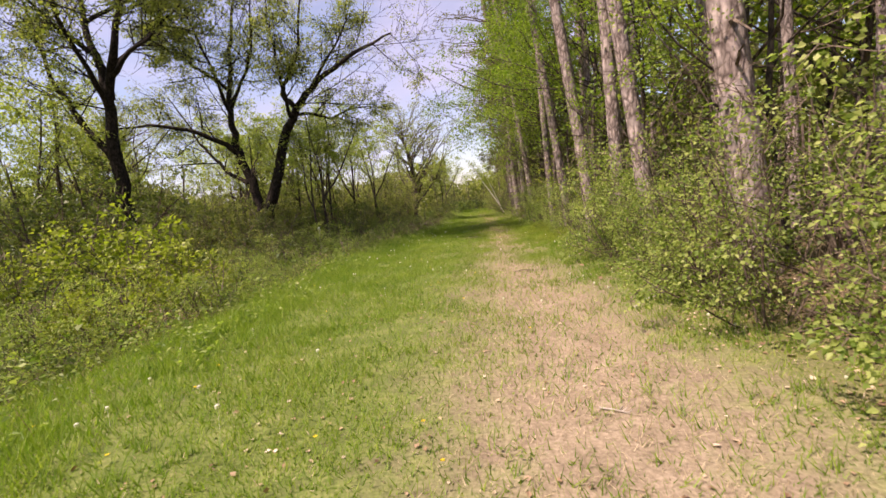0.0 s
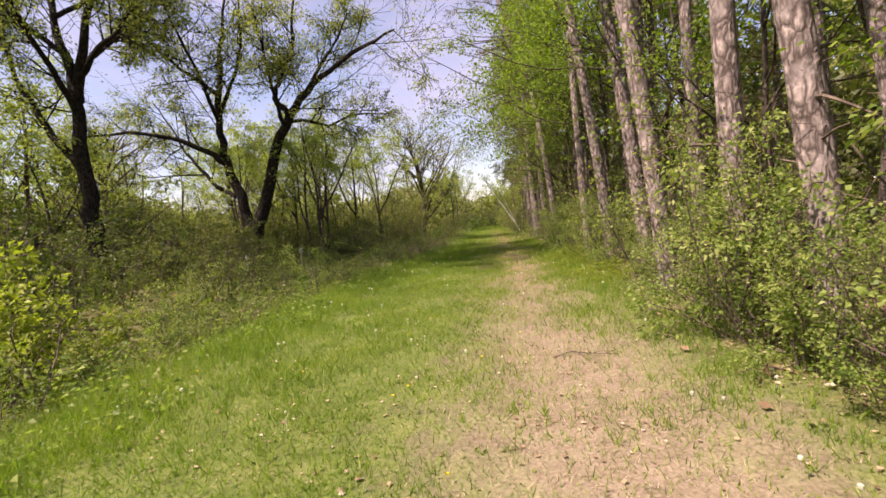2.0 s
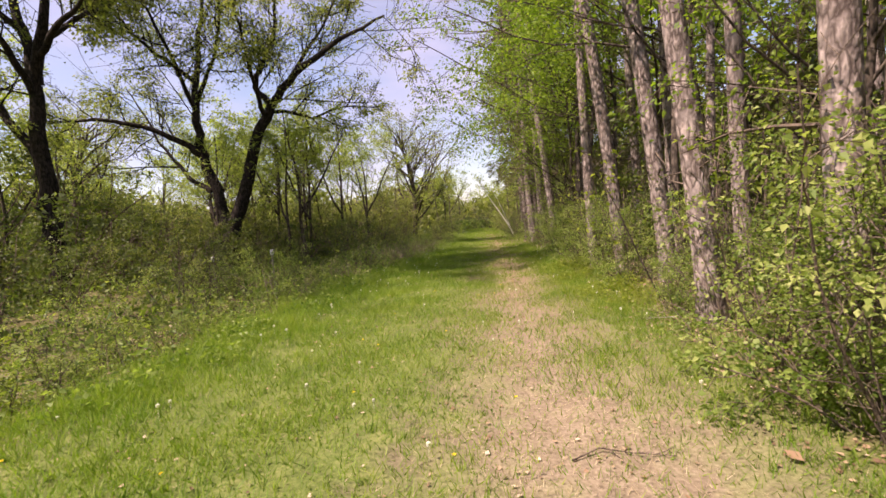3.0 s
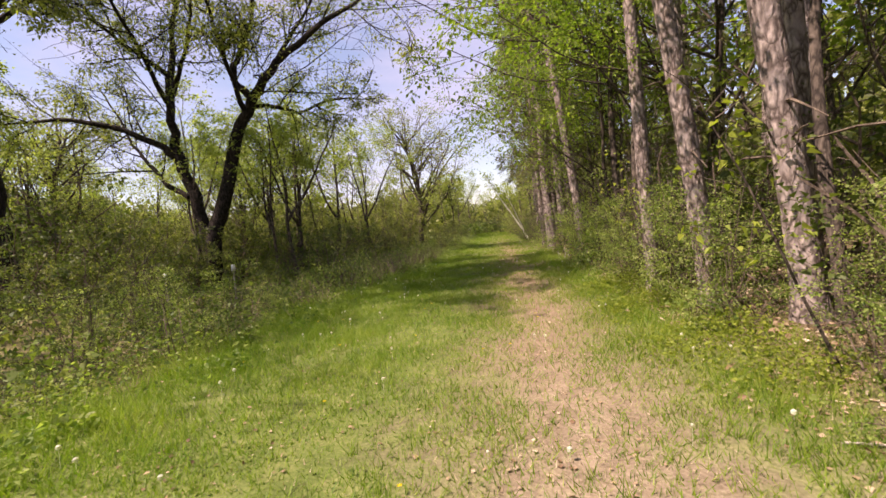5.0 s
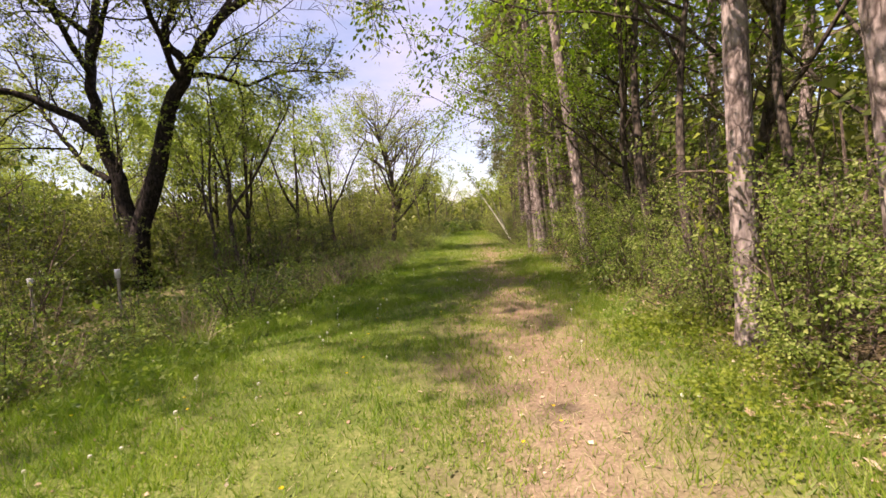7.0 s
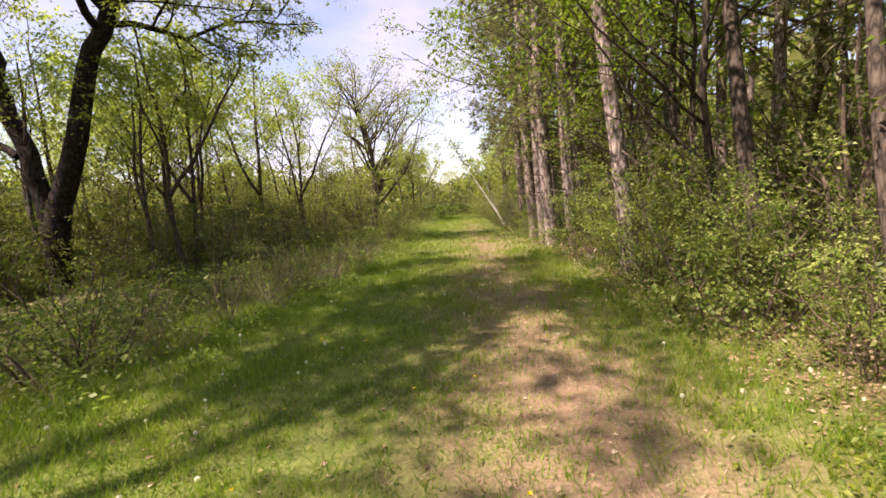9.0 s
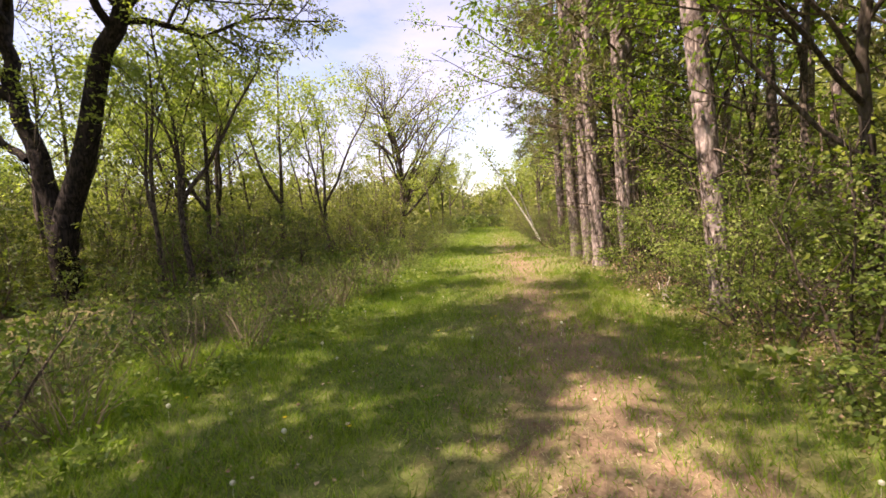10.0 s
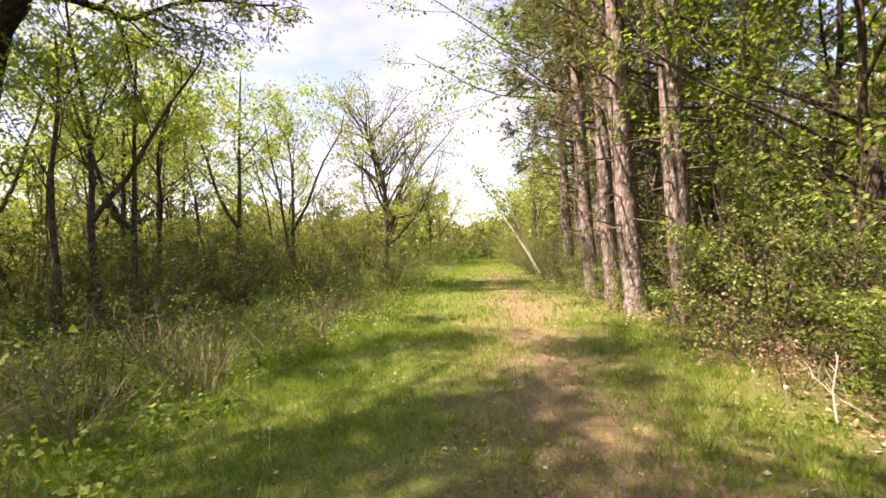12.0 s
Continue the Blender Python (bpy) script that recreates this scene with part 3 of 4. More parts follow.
# an unseen oak, added outside the view so that its high limbs shade the trail
oak_s = make_oak("oak_tree", 13, [
    ([(-13.2, 9.6, -1.0), (-13.0, 9.8, 2.5), (-12.6, 10.4, 5.5), (-12.0, 11.6, 8.5), (-11.0, 13.2, 11.2), (-9.8, 15.0, 13.0), (-8.6, 17.0, 14.4)], 0.45, 0.05),
    ([(-12.0, 11.6, 8.5), (-10.4, 14.2, 10.8), (-9.0, 17.2, 12.0), (-8.4, 19.4, 12.8)], 0.13, 0.03),
    ([(-11.6, 12.2, 9.6), (-12.4, 15.2, 11.6), (-12.2, 18.4, 12.8), (-11.4, 21.8, 13.6)], 0.12, 0.03),
    ([(-11.0, 13.2, 11.2), (-9.0, 14.4, 12.2), (-7.4, 16.4, 12.8), (-6.9, 18.0, 13.0)], 0.11, 0.03),
    ([(-9.8, 15.0, 13.0), (-10.2, 17.8, 14.6), (-9.8, 20.6, 15.6), (-9.4, 21.8, 15.8)], 0.1, 0.03),
    ([(-11.0, 13.2, 11.2), (-11.6, 17.0, 13.4), (-11.4, 21.0, 15.0), (-10.8, 24.6, 15.8)], 0.12, 0.03),
    ([(-12.4, 11.0, 6.6), (-14.6, 12.2, 9.4), (-16.0, 14.2, 12.0), (-16.4, 16.8, 13.6)], 0.12, 0.03),
], (12, 0.42, 11), 0.14, "unseen broad oak with high limbs, added to shade the trail", 0.05)

# ---- pines along the right edge and behind ----
PINES = [
    Kind(make_pine("pine_tree", 31, 21, 0.15, -0.075, 9.0, "tall straight pine with pinkish grey plated bark")),
    Kind(make_pine("pine_tree", 32, 20, 0.125, -0.05, 8.0, "slender tall pine with grey plated bark")),
    Kind(make_pine("pine_tree", 33, 19, 0.2, -0.07, 3.4, "pine with low needle boughs and dead lower branches", stubs=16, boughs=48, tufts=9)),
]
rng = np.random.default_rng(5)
for x, y, k, s in [(2.72, 11.36, 0, 1.0), (3.9, 12.9, 1, 1.0), (2.86, 8.0, 0, 0.95), (2.78, 9.3, 1, 1.1), (3.4, 6.0, 0, 1.4), (2.95, 15.66, 0, 0.95),
                   (3.35, 14.3, 0, 1.05), (3.75, 14.9, 1, 1.0), (2.68, 17.1, 1, 0.95), (2.85, 24.1, 0, 0.95), (2.95, 28.5, 2, 0.9), (2.6, 29.7, 2, 1.0), (2.9, 30.5, 0, 1.2), (2.65, 31.3, 2, 0.95), (3.5, 30.0, 2, 1.0), (3.1, 32.0, 0, 1.25), (2.6, 33.0, 2, 1.0), (3.3, 34.6, 2, 1.0), (2.7, 36.3, 2, 0.9), (3.5, 38.2, 2, 1.0)]:
    PINES[k].put(x, y, rng.uniform(-12, 12), s)
for row in range(1, 4):
    for n in range(16):
        x, y = 3.0 + row * 2.4 + rng.normal() * 0.5, -4 + n * 3.2 + rng.normal() * 0.8
        k = 2 if y > 12 and rng.random() < 0.6 else int(rng.integers(0, 2))
        if rng.random() < 0.7:
            PINES[k].put(x, y, rng.uniform(0, 360), rng.uniform(0.8, 1.05))

# ---- shrubs ----
def left_edge(y):
    base = np.interp(y, [0, 17, 21, 24, 28, 32, 36, 46, 60], [-3.2, -3.1, -2.85, -2.4, -2.1, -1.95, -1.5, -1.3, -1.2])
    return base + 0.14 * np.sin(y * 1.9) + 0.1 * np.sin(y * 4.3 + 1.0) + 0.06 * np.sin(y * 9.1)


# inner shrubs: their leaf colour carries the gloom behind the sunlit edge
BACK = [Kind(make_shrub("shrub", 46 + k, 2.5, 1.2, LEAF_SHADED, 0.052, "leafy shrub inside the woods, green darkened for shade", 7, 5, 12, True, 0.15)) for k in range(2)]
SHRUB = [Kind(make_shrub("shrub", 41 + k, 2.1 + 0.25 * k, 1.0, LEAF_SUNLIT, 0.048, "leafy green shrub at the edge of the woods", 10, 6, 24, False, 0.14)) for k in range(4)]
LOW = [Kind(make_shrub("low_shrub", 51 + k, 1.0, 0.7, LEAF_BUSH, 0.038, "low leafy shrub among dry stalks", 7, 5, 13, False, 0.1)) for k in range(3)]
YELLOW = [Kind(make_shrub("yellow_shrub", 55 + k, 1.9, 1.2, LEAF_YELLOW, 0.09, "bright yellow-green shrub on the bank", 10, 6, 15, False, 0.12)) for k in range(2)]
DARK = [Kind(make_shrub("understory_shrub", 61 + k, 3.4, 1.8, LEAF_SHADED, 0.09, "tall understory shrub, green darkened for shade", 8, 6, 14, True, 0.1)) for k in range(3)]
THICKET = [Kind(make_shrub("thicket_shrub", 65 + k, 5.0, 2.2, LEAF_THICKET, 0.12, "tall thin-stemmed thicket shrub in young leaf", 11, 6, 13, True, 0.2)) for k in range(3)]

rng = np.random.default_rng(8)
# right edge
y, n = 2.4, 0
while y < 46:
    n += 1
    if 12.0 < y < 24 and n % 2:
        LOW[n % 3].put(2.95 + rng.normal() * 0.15, y, rng.uniform(0, 360), rng.uniform(1.0, 1.5) * (0.55 if y < 15 else 1.0))
    else:
        (SHRUB if y < 25 else BACK * 2)[n % 4].put((2.85 if y < 4 else 2.52 if y < 12 else 3.15 if y < 26 else 3.0 if y < 34 else 2.45) + rng.normal() * 0.12, y + rng.normal() * 0.15, rng.uniform(0, 360), rng.uniform(0.58, 1.02) * (0.82 if y > 20 else 1.0))
    if n % 2 and (9 < y < 12 or 15 < y < 25):
        SHRUB[(n + 1) % 4].put(3.55 + rng.normal() * 0.15, y + 0.4, rng.uniform(0, 360), rng.uniform(0.7, 1.05))
    if n % 3:
        BACK[n % 2].put(4.0 + rng.normal() * 0.2, y, rng.uniform(0, 360), rng.uniform(0.9, 1.2))
    y += 0.86
for n, (x, y, s) in enumerate([(2.36, 7.6, 0.9), (2.4, 8.5, 1.0), (2.45, 9.3, 0.92), (2.4, 5.2, 0.75), (2.45, 6.2, 0.8), (2.75, 14.9, 0.75), (2.7, 16.3, 0.85), (2.75, 17.9, 0.85), (2.8, 19.3, 0.8), (2.75, 20.6, 0.8)]):
    SHRUB[n % 4].put(x, y, rng.uniform(0, 360), s)
for n, (x, y, s) in enumerate([(3.2, 25.6, 1.1), (3.25, 26.7, 1.25), (2.75, 28.2, 0.75), (3.7, 26.2, 1.4), (2.85, 24.6, 0.75), (2.75, 23.4, 0.9), (3.15, 22.7, 1.0), (2.35, 30.2, 0.6), (2.4, 31.8, 0.65), (2.3, 33.4, 0.6)]):
    SHRUB[n % 4].put(x, y, rng.uniform(0, 360), s)
for n in range(10):
    BACK[n % 2].put(-6.6 - rng.uniform(0, 5.5), rng.uniform(19, 50), rng.uniform(0, 360), rng.uniform(0.55, 1.05))
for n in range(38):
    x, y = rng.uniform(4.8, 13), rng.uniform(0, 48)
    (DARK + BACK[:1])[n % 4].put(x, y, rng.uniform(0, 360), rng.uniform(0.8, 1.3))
# left bank
for n, (x, y, s) in enumerate([(-7.0, 9.4, 1.15), (-6.3, 9.0, 0.85), (-8.2, 10.4, 1.2), (-6.2, 10.6, 0.7), (-8.8, 8.4, 1.0), (-7.4, 7.6, 0.7)]):
    YELLOW[n % 2].put(x, y, rng.uniform(0, 360), s)
for n, (x, y, s) in enumerate([(-4.6, 3.4, 0.5), (-4.7, 4.4, 0.55), (-5.2, 5.2, 0.8), (-4.7, 6.0, 0.6), (-5.4, 6.9, 0.8), (-4.9, 8.0, 0.65), (-5.0, 9.6, 0.7), (-4.7, 10.8, 0.55), (-6.2, 4.2, 0.8), (-5.6, 3.0, 0.7)]):
    (LOW[:1] + SHRUB[1:3])[n % 3].put(x - 0.5, y, rng.uniform(0, 360), s * 0.9)
for n in range(96):
    y = rng.uniform(1.5, 52)
    x = -4.6 - abs(rng.normal()) * 1.9
    LOW[n % 3].put(x + 3.1 + float(left_edge(y)), y, rng.uniform(0, 360), rng.uniform(0.5, 1.05) * (0.75 if 14 < y < 30 else 1.0))
for n in range(44):
    y = rng.uniform(13, 38)
    LOW[n % 3].put(float(left_edge(y)) - 1.1 - rng.uniform(0, 1) ** 1.3 * 4.5, y, rng.uniform(0, 360), rng.uniform(0.7, 1.15))
for n, (x, y, s) in enumerate([(-5.4, 16.4, 1.05), (-5.0, 17.2, 0.7), (-6.2, 16.8, 1.0), (-6.2, 15.4, 0.8), (-5.2, 19.4, 0.7), (-6.4, 13.0, 0.7), (-7.5, 6.0, 0.7), (-9.5, 9.0, 0.8)]):
    SHRUB[n % 4].put(x, y, rng.uniform(0, 360), s)
for n in range(66):
    x, y = -7.5 - rng.uniform(0, 1) ** 1.3 * 24, rng.uniform(3, 70)
    if y < 0.4 * -x:
        continue
    DARK[n % 3].put(x, y, rng.uniform(0, 360), rng.uniform(0.55, 1.1) * (0.7 if x > -9.5 else 1.0))
for n in range(84):
    x, y = -9.5 - rng.uniform(0, 1) ** 1.2 * 30, rng.uniform(14, 66)
    if y < 0.55 * -x + 3:
        continue
    THICKET[n % 3].put(x, y, rng.uniform(0, 360), rng.uniform(0.7, 1.2) * (0.5 if y < 31 else 1.0))

for n in range(26):
    THICKET[n % 3].put(-7.5 - rng.uniform(0, 1) ** 1.2 * 16, rng.uniform(40, 62), rng.uniform(0, 360), rng.uniform(0.7, 1.0))
for n in range(9):
    THICKET[n % 3].put(-5.6 - rng.uniform(0, 1) * 7, rng.uniform(47, 55), rng.uniform(0, 360), rng.uniform(0.8, 1.25))
for n in range(34):
    (DARK if n % 3 else THICKET)[n % 3].put(-6.2 - rng.uniform(0, 1) * 10, rng.uniform(29, 46), rng.uniform(0, 360), rng.uniform(0.55, 0.85))
for n in range(30):
    x = -23 - rng.uniform(0, 22)
    DARK[n % 3].put(x, -x * 1.05 + rng.uniform(-3, 16), rng.uniform(0, 360), rng.uniform(1.3, 2.1))

# ---- young trees ----
YOUNG = [
    Kind(make_tree("young_tree", 71, 10.0, 0.10, (0.05, 0), LEAF_TREE, 0.12, GREY_BARK, fork=1, start=0.42, thin=0.95, stout=0.36, label="slender dark-stemmed young tree in spring leaf")),
    Kind(make_tree("young_tree", 72, 9.5, 0.08, (-0.06, 0), LEAF_TREE, 0.12, GREY_BARK, start=0.42, thin=0.95, stout=0.36, label="slender dark-stemmed young tree in spring leaf")),
    Kind(make_tree("young_tree", 73, 11.0, 0.11, (0.0, 0.05), LEAF_TREE, 0.12, GREY_BARK, fork=1, limbs=11, start=0.42, thin=0.95, stout=0.36, label="forked young tree with thin yellow-green leaves")),
]
MAPLE = [
    Kind(make_tree("edge_tree", 81, 9.5, 0.09, (-0.12, 0), LEAF_MAPLE, 0.08, GREY_BARK, thin=2.4, start=0.5, limbs=12, bias=(-1.5, -0.2, 0.25), reach=0.66, limb_lift=0.09, coarse=False, label="bright green broad-leaved tree leaning over the trail")),
    Kind(make_tree("edge_tree", 82, 7.5, 0.07, (-0.10, 0), LEAF_MAPLE, 0.06, GREY_BARK, thin=1.6, start=0.25, limbs=11, bias=(-0.35, 0, 0), reach=0.42, coarse=False, label="bright green broad-leaved tree at the wood's edge")),
    Kind(make_tree("woodland_tree", 83, 9.0, 0.08, (0, 0), LEAF_MAPLE, 0.125, GREY_BARK, start=0.2, limbs=11, reach=0.42, label="bright green broad-leaved tree among pines")),
]
FAR_OAK = Kind(make_tree("broad_tree", 85, 13.0, 0.24, (0, 0), LEAF_OAK, 0.13, GREY_BARK, start=0.18, limbs=38, reach=0.6, thin=1.15, label="round-crowned tree with fine bare twigs and few leaves", limb_lift=0.08))
FAR_OAK.put(-7.4, 55.6, 20, 1.1)
FAR_OAK.put(-24.0, 52.0, 140, 0.9)
FAR_OAK.put(-31.0, 40.0, 240, 1.0)
for x, y, k, s in [(-11.2, 35.3, 0, 1.0), (-9.3, 44.0, 2, 0.95), (-8.6, 42.6, 1, 1.0), (-10.9, 41.2, 0, 1.0), (-17.9, 18.0, 1, 0.9),
                   (-12.6, 38.4, 2, 0.9), (-15.4, 40.0, 0, 1.0)]:
    YOUNG[k].put(x, y, rng.uniform(-20, 20), s * (1.12 if y > 32 else 0.75))
for n in range(8):
    x, y = -24 - rng.uniform(0, 26), rng.uniform(42, 62)
    YOUNG[n % 3].put(x, y, rng.uniform(0, 360), rng.uniform(1.2, 1.5))
# unseen trees left of the view, added to shade the understory
for x, y, k, s in [(-21.0, 12.0, 0, 1.4), (-24.0, 16.0, 2, 1.45), (-28.0, 20.0, 1, 1.5), (-19.5, 7.0, 1, 1.35), (-26.0, 10.0, 0, 1.5), (-32.0, 22.0, 2, 1.5), (-30.0, 14.0, 0, 1.45), (-17.0, 2.0, 2, 1.3)]:
    YOUNG[k].put(x, y, rng.uniform(0, 360), s)
for x, y, k, s in [(-25.0, 24.5, 1, 1.2), (-27.5, 30.0, 0, 1.35), (-31.0, 27.0, 2, 1.3), (-24.5, 20.0, 2, 0.95), (-19.0, 38.0, 0, 1.2)]:
    YOUNG[k].put(x, y, rng.uniform(0, 360), s)
for n in range(34):
    x, y = rng.uniform(-42, -9.5), rng.uniform(16, 74)
    if y < 0.55 * -x or abs(x + 21) + abs(y - 27) < 3:
        continue
    if y < 32 and x > -17:
        continue
    YOUNG[n % 3].put(x, y, rng.uniform(0, 360), rng.uniform(0.75, 1.15) * (0.75 if y < 28 else 1.0))
for x, y, k, s in [(3.5, 14.0, 0, 0.9), (3.3, 19.6, 0, 1.0), (3.6, 17.6, 0, 0.85), (3.4, 22.4, 1, 1.0), (3.8, 26.0, 1, 0.9), (3.7, 10.2, 1, 0.8), (4.3, 33.0, 1, 0.8), (4.2, 6.8, 1, 0.9), (4.4, 24.6, 0, 0.9), (3.5, 21.6, 0, 1.35), (4.3, 25.2, 0, 1.2), (4.6, 35.4, 0, 1.5), (4.0, 39.4, 0, 1.6)]:
    MAPLE[k].put(x, y, rng.uniform(-25, 25), s)
for n in range(28):
    x, y = rng.uniform(5.6, 14), rng.uniform(-2, 60)
    MAPLE[2].put(x, y, rng.uniform(0, 360), rng.uniform(1.0, 1.45))
# the trail's far end, narrowing between bushes
for n in range(22):
    y = 33.5 + n * 1.5
    drift = -0.5 * float(smooth01((y - 34) / 16))
    (DARK if n % 2 else THICKET)[n % 3].put(-2.5 + drift - rng.uniform(0, 0.9), y, rng.uniform(0, 360), rng.uniform(0.22, 0.4))
    if y > 42.5:
        THICKET[(n + 1) % 3].put(2.2 + drift + rng.uniform(0, 0.9), y + 0.8, rng.uniform(0, 360), rng.uniform(0.28, 0.5))
    else:
        LOW[n % 3].put(2.5 + rng.uniform(0, 0.5), y, rng.uniform(0, 360), rng.uniform(0.8, 1.2))
for n in range(10):
    DARK[n % 3].put(-4.6 + n * 0.9, 66 + rng.uniform(0, 3), rng.uniform(0, 360), rng.uniform(0.5, 0.8))
    THICKET[n % 3].put(-5.2 + n, 70 + rng.uniform(0, 6), rng.uniform(0, 360), rng.uniform(0.4, 0.7))
for x, y, k, s in [(-3.9, 50.0, 1, 0.62), (-4.2, 58.0, 0, 0.7), (-4.0, 66.0, 2, 0.8), (3.6, 50.0, 1, 0.6), (3.8, 57.0, 0, 0.75), (4.6, 64.0, 2, 0.9), (-3.4, 76.0, 2, 0.7), (1.6, 92.0, 2, 0.75), (-1.5, 95.0, 0, 0.7), (4.0, 78.0, 2, 0.9)]:
    YOUNG[k].put(x, y, rng.uniform(0, 360), s)


def make_birch(seed, length, lean):
    g = Plant(seed)
    top = new("birch_tree")
    q = g.path((0, 0, -0.1), (lean, -0.1, 1.0), length, 8, 0.03, -0.01)
    g.trunk.tube(q, np.linspace(0.055, 0.02, len(q)), 7)
    part("trunk", g.trunk.mesh("trunk", BIRCH_BARK, True), top)
    g.spray(q, 0.05, 2, [(9, 0.55, 0.22, 50, 0.15, 0.0, 5, 0.1), (4, 0.2, 0.5, 50, 0.2, -0.05, 8, 0.1)])
    tagged(part("twig_mass", g.twigs.mesh("twig_mass", TWIG), top), kind="stuff")
    part("crown", g.crown("crown", LEAF_TREE, 0.12), top)
    return tagged(top, "thin white birch leaning over the trail", "birch tree", "leaning birches")


put(make_birch(91, 5.2, -0.52), 2.35, 41.0, 0, 1, 0, True)
put(make_birch(92, 3.8, -0.24), 2.25, 41.3, 0, 1, 0, True)

# ---- far woods, one joined mass of leaf clumps ----
rng = np.random.default_rng(17)


def far_woods(name, boxes, mat, label):
    p = []
    for x0, x1, y0, y1, top, count in boxes:
        x, y = rng.uniform(x0, x1, count), rng.uniform(y0, y1, count)
        h = top * (0.75 + 0.18 * np.sin(x * 0.23 + y * 0.11) + 0.14 * np.sin(x * 0.61 - y * 0.37))
        z = h * rng.uniform(0, 1, count) ** 0.75
        p.append(np.stack([x, y, z + height(x, y)], 1))
    p = np.concatenate(p)
    d = rng.normal(size=p.shape)
    v, f = leaf_tris(rng, p, d, rng.uniform(0.4, 0.95, len(p)), 0.42)
    tagged(new(name, mesh_from(name, v, [f], mat)), label, "woods", kind="stuff")


far_woods("far_woods", [(-90, -42, 60, 120, 10, 22000), (-45, -5, 78, 125, 10.0, 20000), (-8, 12, 98, 120, 7.5, 7000), (6, 40, 66, 130, 13, 22000), (16, 40, -15, 70, 14, 34000), (-60, 30, -30, -14, 12, 12000), (-60, -30, -14, 16, 8, 9000)], LEAF_THICKET, "distant spring woods around the trail")
far_woods("far_woods", [(-90, -42, 15, 60, 9.5, 26000)], LEAF_SHADED, "distant woods beyond the oaks, green darkened for shade")

# ---- small growth on the ground ----
rng = np.random.default_rng(23)


def scatter(count, x0, x1, y0, y1, keep):
    x, y = rng.uniform(x0, x1, count), rng.uniform(y0, y1, count)
    k = rng.uniform(0, 1, count) < keep(x, y)
    x, y = x[k], y[k]
    return np.stack([x, y, height(x, y)], 1)


def clumpy(x, y, s=1.0):
    return 0.5 + 0.25 * np.sin(x * 2.9 * s + 1.3 * np.sin(y * 1.7 * s)) + 0.25 * np.sin(y * 3.7 * s + 1.9 * np.sin(x * 2.3 * s))


def wornness(x, y):
    c = 0.62 + 0.15 * np.sin(y * 0.45) - 0.6 * smooth01((y - 25) / 35)
    w = 0.62 + 0.15 * np.sin(y * 0.31 + 1) + 0.5 * smooth01((11 - y) / 6)
    return np.exp(-((x - c) / w) ** 2) * (0.72 + 0.28 * clumpy(x, y, 0.6)) * np.where(y > 32, 0.6, 1.0)


green = lambda x, y: np.clip((1 - 0.86 * wornness(x, y)) * (0.22 + 0.78 * clumpy(x, y) ** 1.3), 0, 1) * np.where((x > 1.2) & (y < 11), 0.85, 1.0) * np.where(x > 2.1, 0.4, 1.0) * np.where((x > 1.5) & (y > 19), 0.6, 1.0) * (1 - 0.85 * smooth01((left_edge(y) - x) / 1.4))
pile = Pile()
p = scatter(800000, -5.0, 3.0, -1.0, 29, green)
edge = smooth01((-2.2 - p[:, 0]) / 0.9) + smooth01((-3.0 - p[:, 0]) / 1.0)
edge = np.maximum(edge, 0.5 * smooth01((p[:, 0] - 1.3) / 0.8) * (p[:, 1] > 11))
h = rng.uniform(0.025, 0.10, len(p)) * (1 + 1.4 * edge) * (0.7 + 0.6 * clumpy(p[:, 0], p[:, 1], 0.7))
pile.add(*blade_tris(rng, p, h, rng.uniform(0.004, 0.010, len(p)), 0.7))
c = scatter(6500, -3.4, 2.5, 0.8, 30, lambda x, y: (1 - 0.8 * wornness(x, y)) * (0.25 + 0.75 * smooth01((np.abs(x + 0.3) - 1.2) / 1.2)))
p = np.repeat(c, 12, 0)
p[:, :2] += rng.normal(size=(len(p), 2)) * 0.03
pile.add(*blade_tris(rng, p, rng.uniform(0.07, 0.19, len(p)), rng.uniform(0.004, 0.009, len(p)), 0.5))
p = scatter(90000, -4.0, 3.0, 29, 70, green)
pile.add(*blade_tris(rng, p, rng.uniform(0.05, 0.12, len(p)), rng.uniform(0.014, 0.03, len(p)), 0.45))
tagged(new("grass", pile.mesh("grass", GRASS)), "short green trail grass", "grass", kind="stuff")

dry = lambda x, y: np.clip(0.25 + 0.75 * wornness(x, y) * clumpy(x + 3, y, 1.7), 0, 1) * np.where(x < -0.6, 0.4, 1.0)
pile = Pile()
p = scatter(260000, -4.0, 3.2, 0.6, 34, dry)
pile.add(*blade_tris(rng, p, rng.uniform(0.02, 0.07, len(p)), rng.uniform(0.003, 0.008, len(p)), 1.5))
tagged(new("dry_grass", pile.mesh("dry_grass", STRAW)), "flattened straw and clippings on the trail", "dry grass", kind="stuff")

# tall weeds at the foot of the bank's shrubs, lowest beside the mown grass
pile = Pile()
for n in range(900):
    y = rng.uniform(1.2, 44)
    x = float(left_edge(y)) - rng.uniform(-0.05, 1) ** 2 * 2.6 + 0.1
    if clumpy(x, y, 0.7) < rng.uniform(0.1, 0.7):
        continue
    tall = min(0.18 + 0.32 * (float(left_edge(y)) - x), 0.75) * rng.uniform(0.6, 1.3)
    k = int(rng.integers(14, 30))
    u = rng.uniform(0.1, 1, k)
    c = np.array([x, y, float(height(x, y))]) + np.stack([rng.normal(size=k) * 0.10 * (0.4 + u), rng.normal(size=k) * 0.10 * (0.4 + u), u * tall], 1)
    d = rng.normal(size=(k, 3))
    d[:, 2] = np.abs(d[:, 2]) * 0.6
    pile.add(*leaf_quads(rng, c, d, rng.uniform(0.035, 0.085, k), 0.33))
